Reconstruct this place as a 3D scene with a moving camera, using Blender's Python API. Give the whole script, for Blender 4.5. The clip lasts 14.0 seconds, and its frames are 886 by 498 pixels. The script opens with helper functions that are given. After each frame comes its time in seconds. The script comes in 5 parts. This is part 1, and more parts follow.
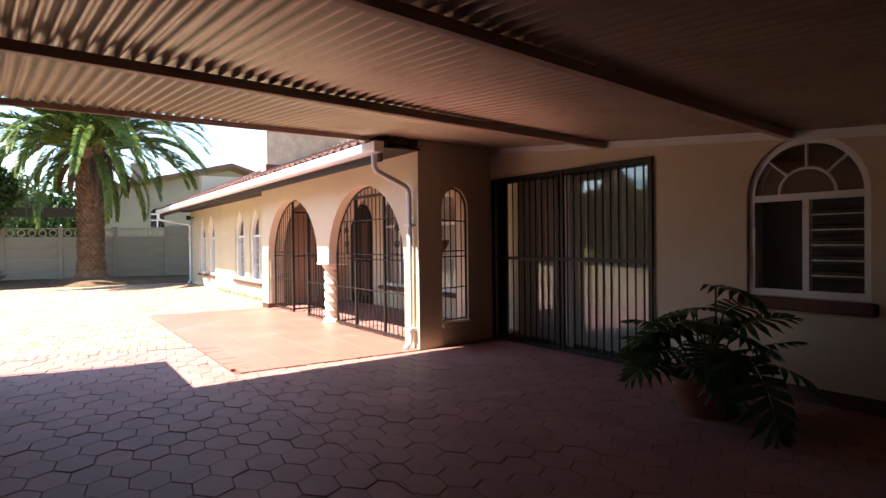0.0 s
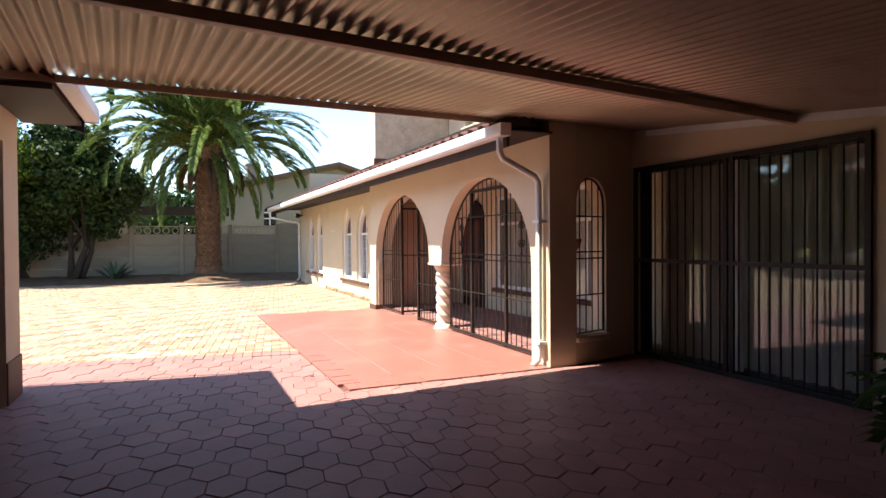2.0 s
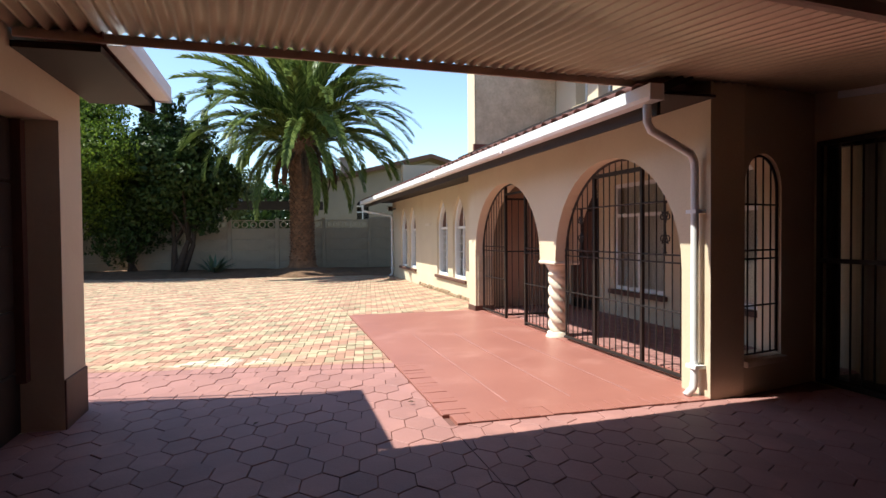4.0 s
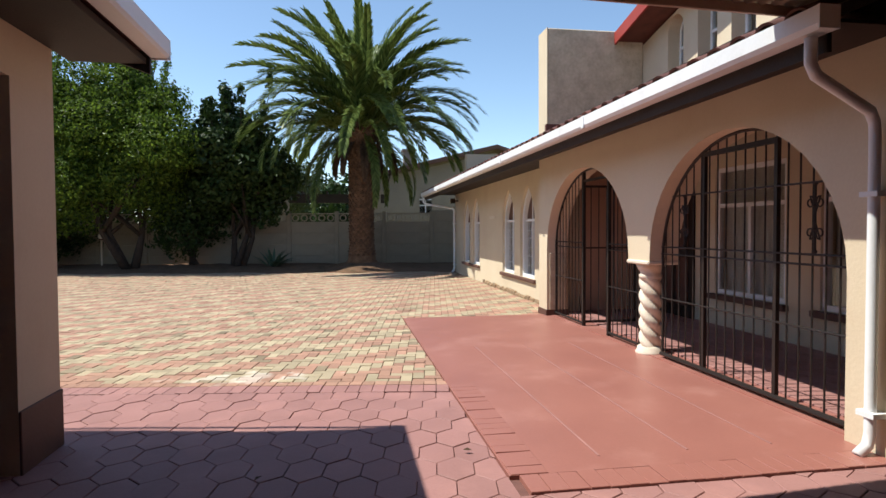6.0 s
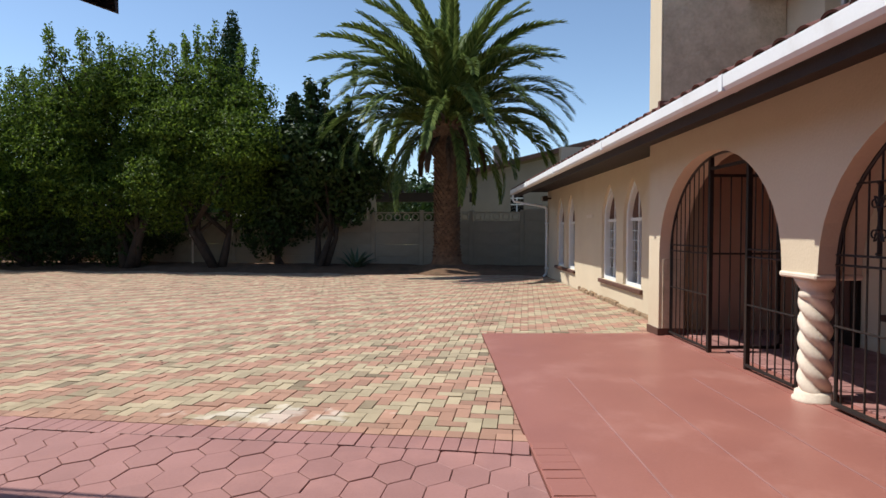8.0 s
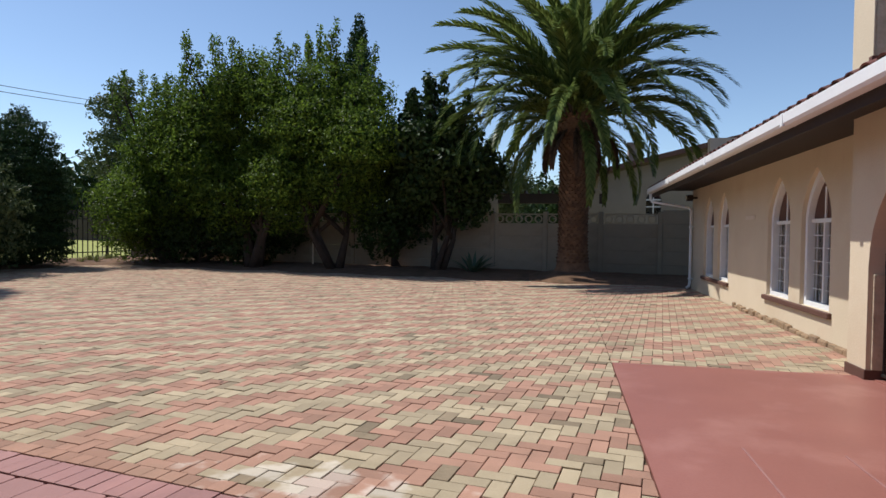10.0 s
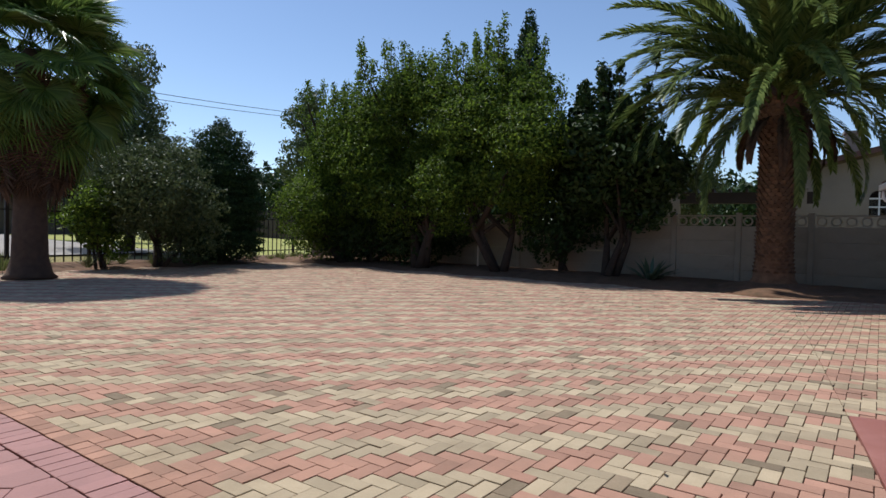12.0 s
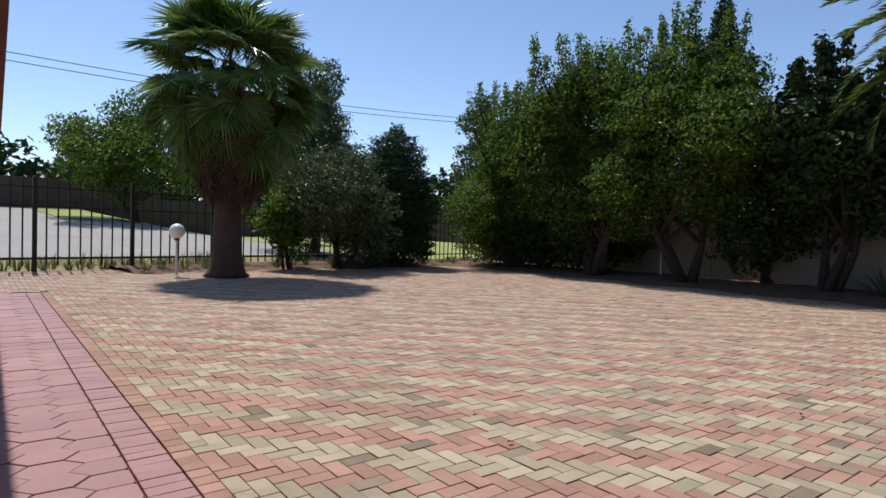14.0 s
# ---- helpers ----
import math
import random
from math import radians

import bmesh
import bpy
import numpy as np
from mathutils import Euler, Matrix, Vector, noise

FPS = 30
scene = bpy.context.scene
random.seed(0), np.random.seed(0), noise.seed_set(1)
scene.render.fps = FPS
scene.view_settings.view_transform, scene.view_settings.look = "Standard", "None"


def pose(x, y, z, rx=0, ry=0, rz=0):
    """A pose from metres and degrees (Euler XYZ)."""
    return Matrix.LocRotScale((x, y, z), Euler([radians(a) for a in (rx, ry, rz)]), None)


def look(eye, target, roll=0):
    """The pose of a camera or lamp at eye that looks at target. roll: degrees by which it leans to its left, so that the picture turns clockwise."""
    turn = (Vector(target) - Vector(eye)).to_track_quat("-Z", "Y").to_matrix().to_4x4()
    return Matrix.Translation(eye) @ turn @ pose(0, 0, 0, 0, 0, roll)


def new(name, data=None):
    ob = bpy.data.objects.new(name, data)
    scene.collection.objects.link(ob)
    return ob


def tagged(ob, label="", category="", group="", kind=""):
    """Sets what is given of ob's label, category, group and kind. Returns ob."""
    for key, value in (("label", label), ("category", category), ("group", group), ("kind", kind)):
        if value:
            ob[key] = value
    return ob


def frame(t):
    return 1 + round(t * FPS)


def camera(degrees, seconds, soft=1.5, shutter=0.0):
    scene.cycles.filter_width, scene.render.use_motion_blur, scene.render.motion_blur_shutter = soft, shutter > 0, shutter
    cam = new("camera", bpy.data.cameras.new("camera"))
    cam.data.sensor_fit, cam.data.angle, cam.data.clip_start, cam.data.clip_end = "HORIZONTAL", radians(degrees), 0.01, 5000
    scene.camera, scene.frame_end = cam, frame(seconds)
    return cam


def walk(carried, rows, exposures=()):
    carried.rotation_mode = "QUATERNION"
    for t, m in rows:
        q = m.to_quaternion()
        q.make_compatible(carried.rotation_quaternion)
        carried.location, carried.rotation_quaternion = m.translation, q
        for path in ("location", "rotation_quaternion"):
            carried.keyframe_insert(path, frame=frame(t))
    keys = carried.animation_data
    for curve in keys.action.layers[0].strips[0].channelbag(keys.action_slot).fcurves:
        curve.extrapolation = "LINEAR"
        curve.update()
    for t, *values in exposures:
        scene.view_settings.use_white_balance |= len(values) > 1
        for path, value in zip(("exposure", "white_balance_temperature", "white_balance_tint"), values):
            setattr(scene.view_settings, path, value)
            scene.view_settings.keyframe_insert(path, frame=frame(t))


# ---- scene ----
cam = camera(72.8, 14.0)
PATH = [
    (0, (0.408, -0.210, 1.301), (1.513, 1.457, 1.276), -0.66),
    (0.5, (0.473, 0.022, 1.299), (1.510, 1.732, 1.273), -0.59),
    (1, (0.540, 0.266, 1.298), (1.502, 2.019, 1.271), -0.51),
    (1.5, (0.594, 0.519, 1.300), (1.483, 2.311, 1.274), -0.44),
    (2, (0.643, 0.785, 1.308), (1.458, 2.612, 1.281), -0.39),
    (2.5, (0.687, 1.059, 1.314), (1.423, 2.919, 1.289), -0.26),
    (3, (0.723, 1.343, 1.331), (1.381, 3.232, 1.300), -0.30),
    (5.5, (1.034, 2.794, 1.330), (1.419, 4.756, 1.268), -0.43),
    (6, (1.122, 3.089, 1.311), (1.447, 5.062, 1.247), -0.29),
    (6.5, (1.201, 3.391, 1.307), (1.460, 5.373, 1.240), -0.24),
    (7, (1.273, 3.697, 1.315), (1.459, 5.687, 1.248), -0.21),
    (9.5, (1.532, 5.486, 1.268), (1.247, 7.466, 1.215), 0.62),
    (10, (1.497, 5.779, 1.263), (1.098, 7.739, 1.211), 0.75),
    (10.5, (1.471, 6.036, 1.271), (0.944, 7.965, 1.217), 0.86),
    (11, (1.436, 6.249, 1.279), (0.774, 8.135, 1.224), 0.99),
    (11.5, (1.390, 6.442, 1.289), (0.594, 8.275, 1.233), 1.15),
    (12, (1.330, 6.623, 1.297), (0.405, 8.394, 1.239), 1.28),
    (12.5, (1.281, 6.787, 1.311), (0.219, 8.481, 1.250), 1.29),
    (13, (1.189, 6.964, 1.316), (0.008, 8.577, 1.253), 1.37),
    (13.5, (1.066, 7.152, 1.310), (-0.222, 8.682, 1.248), 1.44),
    (14, (0.902, 7.369, 1.285), (-0.485, 8.807, 1.228), 1.60),
]
EXPOSURES = [(0.0, 2.35, 6900, 3), (1.5, 1.98, 6900, 3), (3.2, 1.45, 6700, 3), (5.3, 0.85, 6550, 4), (7.0, 0.62, 6500, 6), (9.5, 0.27, 6400, 9), (14.0, 0.2, 6150, 11)]
walk(cam, [(t, look(eye, target, roll)) for t, eye, target, roll in PATH], EXPOSURES)

# ---- sky and sun: the light falls along (0.59, -0.11, -1) ----
SUN = Vector((-0.59, 0.11, 1.0)).normalized()
world = bpy.data.worlds.new("sky")
scene.world = world
world.use_nodes = True
wn = world.node_tree.nodes
sky = wn.new("ShaderNodeTexSky")
sky.sky_type, sky.sun_disc = "NISHITA", False
sky.sun_elevation, sky.sun_rotation = math.asin(SUN.z), math.atan2(SUN.x, SUN.y)
sky.altitude, sky.air_density, sky.dust_density, sky.ozone_density = 1500, 1.0, 0.6, 1.1
world.node_tree.links.new(sky.outputs[0], wn["Background"].inputs[0])
wn["Background"].inputs[1].default_value = 0.125
sun = new("sun", bpy.data.lights.new("sun", "SUN"))
sun.data.energy, sun.data.angle, sun.data.color = 4.1, radians(0.55), (1.0, 0.965, 0.905)
sun.matrix_world = look(SUN * 30, (0, 0, 0))


# ---- materials ----
def rgb(c):
    return (*c, 1.0)


def material(name, a, b=None, scale=6.0, fine=60.0, rough=0.8, metal=0.0, bump=0.1, bump_scale=None, spread=0.0, stain=None, stain_scale=1.5, stain_amount=0.0, spec=0.4, patch=None):
    """Two-tone noise colour with fine grain, bump, a per-piece brightness spread and optional larger stains."""
    m = bpy.data.materials.new(name)
    m.use_nodes = True
    nt = m.node_tree
    n, l = nt.nodes, nt.links.new
    p = n["Principled BSDF"]
    p.inputs["Roughness"].default_value, p.inputs["Metallic"].default_value = rough, metal
    p.inputs["Specular IOR Level"].default_value = spec
    co = n.new("ShaderNodeTexCoord").outputs["Object"] if spread == 0 else n.new("ShaderNodeNewGeometry").outputs["Position"]
    t1, t2 = n.new("ShaderNodeTexNoise"), n.new("ShaderNodeTexNoise")
    t1.inputs["Scale"].default_value, t1.inputs["Detail"].default_value = scale, 4
    t2.inputs["Scale"].default_value, t2.inputs["Detail"].default_value = fine, 3
    l(co, t1.inputs["Vector"]), l(co, t2.inputs["Vector"])
    add = n.new("ShaderNodeMath")
    add.operation = "MULTIPLY_ADD"
    l(t2.outputs["Fac"], add.inputs[0])
    add.inputs[1].default_value = 0.5
    l(t1.outputs["Fac"], add.inputs[2])
    ramp = n.new("ShaderNodeMapRange")
    ramp.inputs["From Min"].default_value, ramp.inputs["From Max"].default_value = 0.45, 1.05
    l(add.outputs[0], ramp.inputs["Value"])
    mix = n.new("ShaderNodeMix")
    mix.data_type = "RGBA"
    mix.inputs["A"].default_value, mix.inputs["B"].default_value = rgb(a), rgb(b or [v * 0.8 for v in a])
    l(ramp.outputs[0], mix.inputs["Factor"])
    out = mix.outputs["Result"]
    if stain:
        t3 = n.new("ShaderNodeTexNoise")
        t3.inputs["Scale"].default_value, t3.inputs["Detail"].default_value, t3.inputs["Roughness"].default_value = stain_scale, 5, 0.65
        l(co, t3.inputs["Vector"])
        r3 = n.new("ShaderNodeMapRange")
        r3.inputs["From Min"].default_value, r3.inputs["From Max"].default_value, r3.inputs["To Max"].default_value = 0.52, 0.72, stain_amount
        l(t3.outputs["Fac"], r3.inputs["Value"])
        ms = n.new("ShaderNodeMix")
        ms.data_type = "RGBA"
        ms.inputs["B"].default_value = rgb(stain)
        l(r3.outputs[0], ms.inputs["Factor"]), l(out, ms.inputs["A"])
        out = ms.outputs["Result"]
    if patch:
        # a spilt-cement bloom with ragged edges round a place on the ground
        dist, t5, sm = n.new("ShaderNodeVectorMath"), n.new("ShaderNodeTexNoise"), n.new("ShaderNodeMath")
        dist.operation, sm.operation = "DISTANCE", "MULTIPLY_ADD"
        sq = n.new("ShaderNodeVectorMath")
        sq.operation = "MULTIPLY"
        sq.inputs[1].default_value = (0.55, 1.5, 1.0)
        l(co, sq.inputs[0]), l(sq.outputs[0], dist.inputs[0])
        dist.inputs[1].default_value = (patch[0] * 0.55, patch[1] * 1.5, 0)
        t5.inputs["Scale"].default_value, t5.inputs["Detail"].default_value = 5.0, 6
        l(co, t5.inputs["Vector"]), l(t5.outputs["Fac"], sm.inputs[0])
        sm.inputs[1].default_value = 1.5
        l(dist.outputs["Value"], sm.inputs[2])
        r5 = n.new("ShaderNodeMapRange")
        r5.inputs["From Min"].default_value, r5.inputs["From Max"].default_value = 0.85, 1.05
        r5.inputs["To Min"].default_value, r5.inputs["To Max"].default_value = 0.5, 0.0
        l(sm.outputs[0], r5.inputs["Value"])
        m5 = n.new("ShaderNodeMix")
        m5.data_type = "RGBA"
        m5.inputs["B"].default_value = (0.66, 0.60, 0.52, 1)
        l(r5.outputs[0], m5.inputs["Factor"]), l(out, m5.inputs["A"])
        out = m5.outputs["Result"]
    if spread:
        g, o = n.new("ShaderNodeNewGeometry"), n.new("ShaderNodeObjectInfo")
        s1, s2 = n.new("ShaderNodeMath"), n.new("ShaderNodeMath")
        s2.operation = "FRACT"
        l(g.outputs["Random Per Island"], s1.inputs[0]), l(o.outputs["Random"], s1.inputs[1]), l(s1.outputs[0], s2.inputs[0])
        mr = n.new("ShaderNodeMapRange")
        mr.inputs["To Min"].default_value, mr.inputs["To Max"].default_value = 1 - spread, 1 + spread * 0.6
        l(s2.outputs[0], mr.inputs["Value"])
        hs = n.new("ShaderNodeHueSaturation")
        l(mr.outputs[0], hs.inputs["Value"]), l(out, hs.inputs["Color"])
        out = hs.outputs["Color"]
    l(out, p.inputs["Base Color"])
    if bump:
        bp, t4 = n.new("ShaderNodeBump"), n.new("ShaderNodeTexNoise")
        t4.inputs["Scale"].default_value, t4.inputs["Detail"].default_value = bump_scale or fine, 4
        l(co, t4.inputs["Vector"]), l(t4.outputs["Fac"], bp.inputs["Height"])
        bp.inputs["Strength"].default_value, bp.inputs["Distance"].default_value = bump, 0.02
        l(bp.outputs[0], p.inputs["Normal"])
    return m


def leaf_material(name, a, b, through_light=0.35, rough=0.45):
    m = bpy.data.materials.new(name)
    m.use_nodes = True
    nt = m.node_tree
    n, l = nt.nodes, nt.links.new
    p, outp = n["Principled BSDF"], n["Material Output"]
    g, o = n.new("ShaderNodeNewGeometry"), n.new("ShaderNodeObjectInfo")
    s1, s2 = n.new("ShaderNodeMath"), n.new("ShaderNodeMath")
    s2.operation = "FRACT"
    l(g.outputs["Random Per Island"], s1.inputs[0]), l(o.outputs["Random"], s1.inputs[1]), l(s1.outputs[0], s2.inputs[0])
    mix = n.new("ShaderNodeMix")
    mix.data_type = "RGBA"
    mix.inputs["A"].default_value, mix.inputs["B"].default_value = rgb(a), rgb(b)
    l(s2.outputs[0], mix.inputs["Factor"]), l(mix.outputs["Result"], p.inputs["Base Color"])
    p.inputs["Roughness"].default_value, p.inputs["Specular IOR Level"].default_value = rough, 0.2
    tr, ms = n.new("ShaderNodeBsdfTranslucent"), n.new("ShaderNodeMixShader")
    l(mix.outputs["Result"], tr.inputs["Color"])
    ms.inputs[0].default_value = through_light
    l(p.outputs[0], ms.inputs[1]), l(tr.outputs[0], ms.inputs[2]), l(ms.outputs[0], outp.inputs["Surface"])
    return m


def glass_material(name, tint):
    m = bpy.data.materials.new(name)
    m.use_nodes = True
    p = m.node_tree.nodes["Principled BSDF"]
    p.inputs["Base Color"].default_value, p.inputs["Roughness"].default_value = rgb(tint), 0.02
    p.inputs["Transmission Weight"].default_value, p.inputs["IOR"].default_value = 1.0, 1.5
    return m


PLASTER = material("cream_plaster", (0.67, 0.56, 0.41), (0.60, 0.495, 0.355), 1.2, 45, 0.9, bump=0.12, stain=(0.52, 0.36, 0.23), stain_scale=0.9, stain_amount=0.35)
PINK_PLASTER = material("pink_plaster", (0.62, 0.40, 0.28), (0.55, 0.34, 0.24), 1.5, 50, 0.9, bump=0.1)
ROUGH_PLASTER = material("rough_cast_plaster", (0.66, 0.55, 0.40), (0.42, 0.34, 0.235), 6, 22, 0.95, bump=1.0, bump_scale=20)
NEIGHBOUR = material("neighbour_plaster", (0.28, 0.235, 0.19), (0.22, 0.185, 0.15), 1, 20, 0.9, bump=0.08)
WHITE = material("white_paint", (0.82, 0.82, 0.82), (0.74, 0.74, 0.75), 2, 50, 0.5, bump=0.03, stain=(0.5, 0.45, 0.4), stain_scale=3, stain_amount=0.25)
COLUMN = material("column_paint", (0.76, 0.66, 0.54), (0.62, 0.52, 0.41), 9, 60, 0.8, bump=0.15)
BROWN = material("brown_paint", (0.13, 0.06, 0.045), (0.09, 0.042, 0.03), 3, 60, 0.65, bump=0.08)
RED_PAINT = material("red_fascia_paint", (0.36, 0.05, 0.035), (0.28, 0.04, 0.03), 3, 40, 0.6, bump=0.04)
DARK_WOOD = material("dark_stained_timber", (0.032, 0.018, 0.013), (0.018, 0.011, 0.008), 4, 70, 0.7, bump=0.15)
IRON = material("black_painted_iron", (0.018, 0.014, 0.013), (0.03, 0.02, 0.016), 12, 120, 0.5, 0.2, bump=0.1)
SHEET = material("roof_sheet", (0.45, 0.35, 0.255), (0.37, 0.285, 0.205), 1.5, 30, 0.32, 0.3, bump=0.03, stain=(0.26, 0.16, 0.11), stain_scale=2.2, stain_amount=0.5)
BEAM = material("beam_paint", (0.62, 0.47, 0.38), (0.54, 0.40, 0.32), 3, 40, 0.55, bump=0.05)
TILE = material("terracotta_tile", (0.21, 0.075, 0.055), (0.12, 0.05, 0.04), 6, 40, 0.8, bump=0.15, spread=0.3)
CREAM_BRICK = material("cream_paver", (0.45, 0.36, 0.24), (0.355, 0.285, 0.185), 5, 90, 0.92, bump=0.25, spread=0.22, stain=(0.22, 0.16, 0.10), stain_scale=1.1, stain_amount=0.6, patch=(0.2, 8.6))
PINK_BRICK = material("pink_paver", (0.42, 0.235, 0.165), (0.34, 0.19, 0.133), 5, 90, 0.92, bump=0.25, spread=0.2, stain=(0.24, 0.16, 0.11), stain_scale=1.1, stain_amount=0.55, patch=(0.2, 8.6))
GREY_BRICK = material("weathered_paver", (0.29, 0.22, 0.145), (0.20, 0.155, 0.10), 8, 90, 0.95, bump=0.3, spread=0.3)
HEX = material("red_painted_paver", (0.35, 0.175, 0.157), (0.285, 0.138, 0.123), 2.5, 70, 0.62, bump=0.12, spread=0.1, stain=(0.50, 0.25, 0.21), stain_scale=1.1, stain_amount=0.5)
APRON = material("red_painted_concrete", (0.34, 0.138, 0.108), (0.28, 0.108, 0.086), 1.6, 60, 0.42, bump=0.06, spec=0.6, stain=(0.42, 0.20, 0.165), stain_scale=1.3, stain_amount=0.7)
JOINT = material("sandy_joint", (0.17, 0.115, 0.07), (0.09, 0.07, 0.045), 9, 80, 0.98, bump=0.3, stain=(0.08, 0.085, 0.03), stain_scale=3, stain_amount=0.5)
RED_JOINT = material("dark_joint", (0.19, 0.085, 0.07), (0.11, 0.05, 0.042), 9, 80, 0.95, bump=0.2)
SOIL = material("dry_soil", (0.19, 0.105, 0.06), (0.11, 0.062, 0.036), 4, 40, 0.98, bump=0.7, stain=(0.06, 0.05, 0.02), stain_scale=2, stain_amount=0.5)
EARTH = material("veld_ground", (0.30, 0.24, 0.10), (0.17, 0.16, 0.05), 0.4, 8, 0.98, bump=0.5, bump_scale=12)
LAWN = material("dry_lawn", (0.36, 0.34, 0.10), (0.22, 0.25, 0.06), 0.8, 30, 0.98, bump=0.5)
ROAD = material("pale_road", (0.34, 0.31, 0.275), (0.28, 0.255, 0.225), 1, 60, 0.9, bump=0.1)
CONCRETE = material("precast_concrete", (0.34, 0.29, 0.22), (0.25, 0.215, 0.165), 2, 50, 0.92, bump=0.15, stain=(0.20, 0.17, 0.13), stain_scale=1.4, stain_amount=0.5)
FAR_WALL = material("street_wall_paint", (0.10, 0.078, 0.065), (0.06, 0.05, 0.042), 1, 20, 0.9, bump=0.1)
GREY_TILE = material("grey_roof", (0.28, 0.29, 0.30), (0.19, 0.2, 0.21), 3, 30, 0.8, bump=0.2)
BARK = material("bark", (0.065, 0.045, 0.032), (0.035, 0.025, 0.018), 9, 60, 0.95, bump=0.8)
PALM_BARK = material("palm_bark", (0.22, 0.12, 0.065), (0.09, 0.05, 0.03), 7, 50, 0.95, bump=0.7, spread=0.35)
# The fan palm's backlit darkness is put into its bark and dry leaf colours.
BACKLIT_BARK = material("backlit_fan_bark", (0.10, 0.062, 0.04), (0.055, 0.034, 0.024), 7, 50, 0.95, bump=0.7)
DRY_LEAF = material("dry_palm_leaf", (0.12, 0.068, 0.038), (0.06, 0.034, 0.02), 8, 50, 0.9, bump=0.3, spread=0.35)
CLAY = material("terracotta_clay", (0.34, 0.12, 0.07), (0.24, 0.085, 0.05), 6, 50, 0.8, bump=0.15)
CURTAIN = material("pale_curtain", (0.74, 0.70, 0.64), (0.64, 0.60, 0.54), 3, 60, 0.9, bump=0.1)
GLOBE = material("opal_globe", (0.85, 0.82, 0.74), (0.80, 0.76, 0.68), 3, 30, 0.3, bump=0)
STONE = material("rough_stone", (0.36, 0.24, 0.14), (0.20, 0.14, 0.09), 8, 40, 0.95, bump=0.7)
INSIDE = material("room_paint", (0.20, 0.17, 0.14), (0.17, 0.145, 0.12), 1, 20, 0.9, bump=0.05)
GLASS = glass_material("window_glass", (0.9, 0.93, 0.92))
CABLE = material("cable", (0.05, 0.05, 0.05), rough=0.7, bump=0)
FROND = leaf_material("date_palm_frond", (0.05, 0.085, 0.02), (0.20, 0.25, 0.07), 0.4, 0.35)
FAN = leaf_material("fan_palm_leaf", (0.06, 0.11, 0.025), (0.17, 0.25, 0.055), 0.38, 0.35)
LEAF_A = leaf_material("bright_leaf", (0.022, 0.046, 0.008), (0.17, 0.25, 0.032), 0.5)
# Kept this dark so the understorey carries the shade below the crowns.
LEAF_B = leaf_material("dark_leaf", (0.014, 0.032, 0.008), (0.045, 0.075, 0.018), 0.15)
LEAF_C = leaf_material("grey_green_leaf", (0.05, 0.075, 0.03), (0.125, 0.155, 0.06), 0.25)
LEAF_D = leaf_material("conifer_leaf", (0.018, 0.042, 0.014), (0.04, 0.075, 0.022), 0.15, 0.6)
AGAVE = leaf_material("agave_leaf", (0.07, 0.12, 0.08), (0.12, 0.17, 0.11), 0.15)
POTLEAF = leaf_material("split_leaf", (0.035, 0.085, 0.025), (0.075, 0.14, 0.04), 0.25, 0.35)
GRASS = leaf_material("grass_tuft", (0.09, 0.12, 0.035), (0.20, 0.20, 0.07), 0.3)


# ---- building helpers ----
def mesh_of(bm, mat, smooth=False):
    me = bpy.data.meshes.new("mesh")
    bmesh.ops.recalc_face_normals(bm, faces=bm.faces)
    bm.to_mesh(me)
    bm.free()
    for m in (mat if isinstance(mat, (list, tuple)) else [mat]):
        me.materials.append(m)
    if smooth:
        me.shade_smooth()
    return me


def part(name, bm, mat, parent=None, label="", smooth=False):
    ob = new(name, mesh_of(bm, mat, smooth))
    if parent:
        ob.parent = parent
        ob.matrix_parent_inverse = parent.matrix_basis.inverted()
    return tagged(ob, label)


def piece(name, me, m, parent):
    ob = new(name, me)
    ob.parent = parent
    ob.matrix_parent_inverse = parent.matrix_basis.inverted()
    ob.matrix_basis = m
    return ob


def thing(name, at, label, category, group="", kind=""):
    e = new(name)
    e.empty_display_size = 0.1
    e.matrix_basis = at if isinstance(at, Matrix) else Matrix.Translation(at)
    return tagged(e, label, category, group, kind)


def structure(name, bm, mat, label, category, smooth=False):
    return tagged(part(name, bm, mat, None, "", smooth), label, category, kind="structure")


def raw(name, verts, faces, mats, parent=None, index=None, smooth=False):
    me = bpy.data.meshes.new("mesh")
    me.from_pydata(verts, [], faces)
    for m in mats:
        me.materials.append(m)
    if index is not None:
        me.polygons.foreach_set("material_index", np.array(index, dtype=np.int32))
    if smooth:
        me.shade_smooth()
    me.update()
    ob = new(name, me)
    if parent:
        ob.parent = parent
        ob.matrix_parent_inverse = parent.matrix_basis.inverted()
    return ob


def box(bm, x0, x1, y0, y1, z0, z1, bevel=0.0, m=None):
    r = bmesh.ops.create_cube(bm, size=1)
    vs = r["verts"]
    for v in vs:
        v.co = Vector(((x0 + x1) / 2 + v.co.x * (x1 - x0), (y0 + y1) / 2 + v.co.y * (y1 - y0), (z0 + z1) / 2 + v.co.z * (z1 - z0)))
    if bevel:
        es = list({e for v in vs for e in v.link_edges})
        vs = list({v for f in bmesh.ops.bevel(bm, geom=es, offset=bevel, segments=1, affect="EDGES")["faces"] for v in f.verts} | {v for v in vs if v.is_valid})
    if m is not None:
        bmesh.ops.transform(bm, matrix=m, verts=vs)
    return bm


def boxes(*args, bevel=0.0, m=None):
    bm = bmesh.new()
    for a in args:
        box(bm, *a, bevel=bevel, m=m)
    return bm


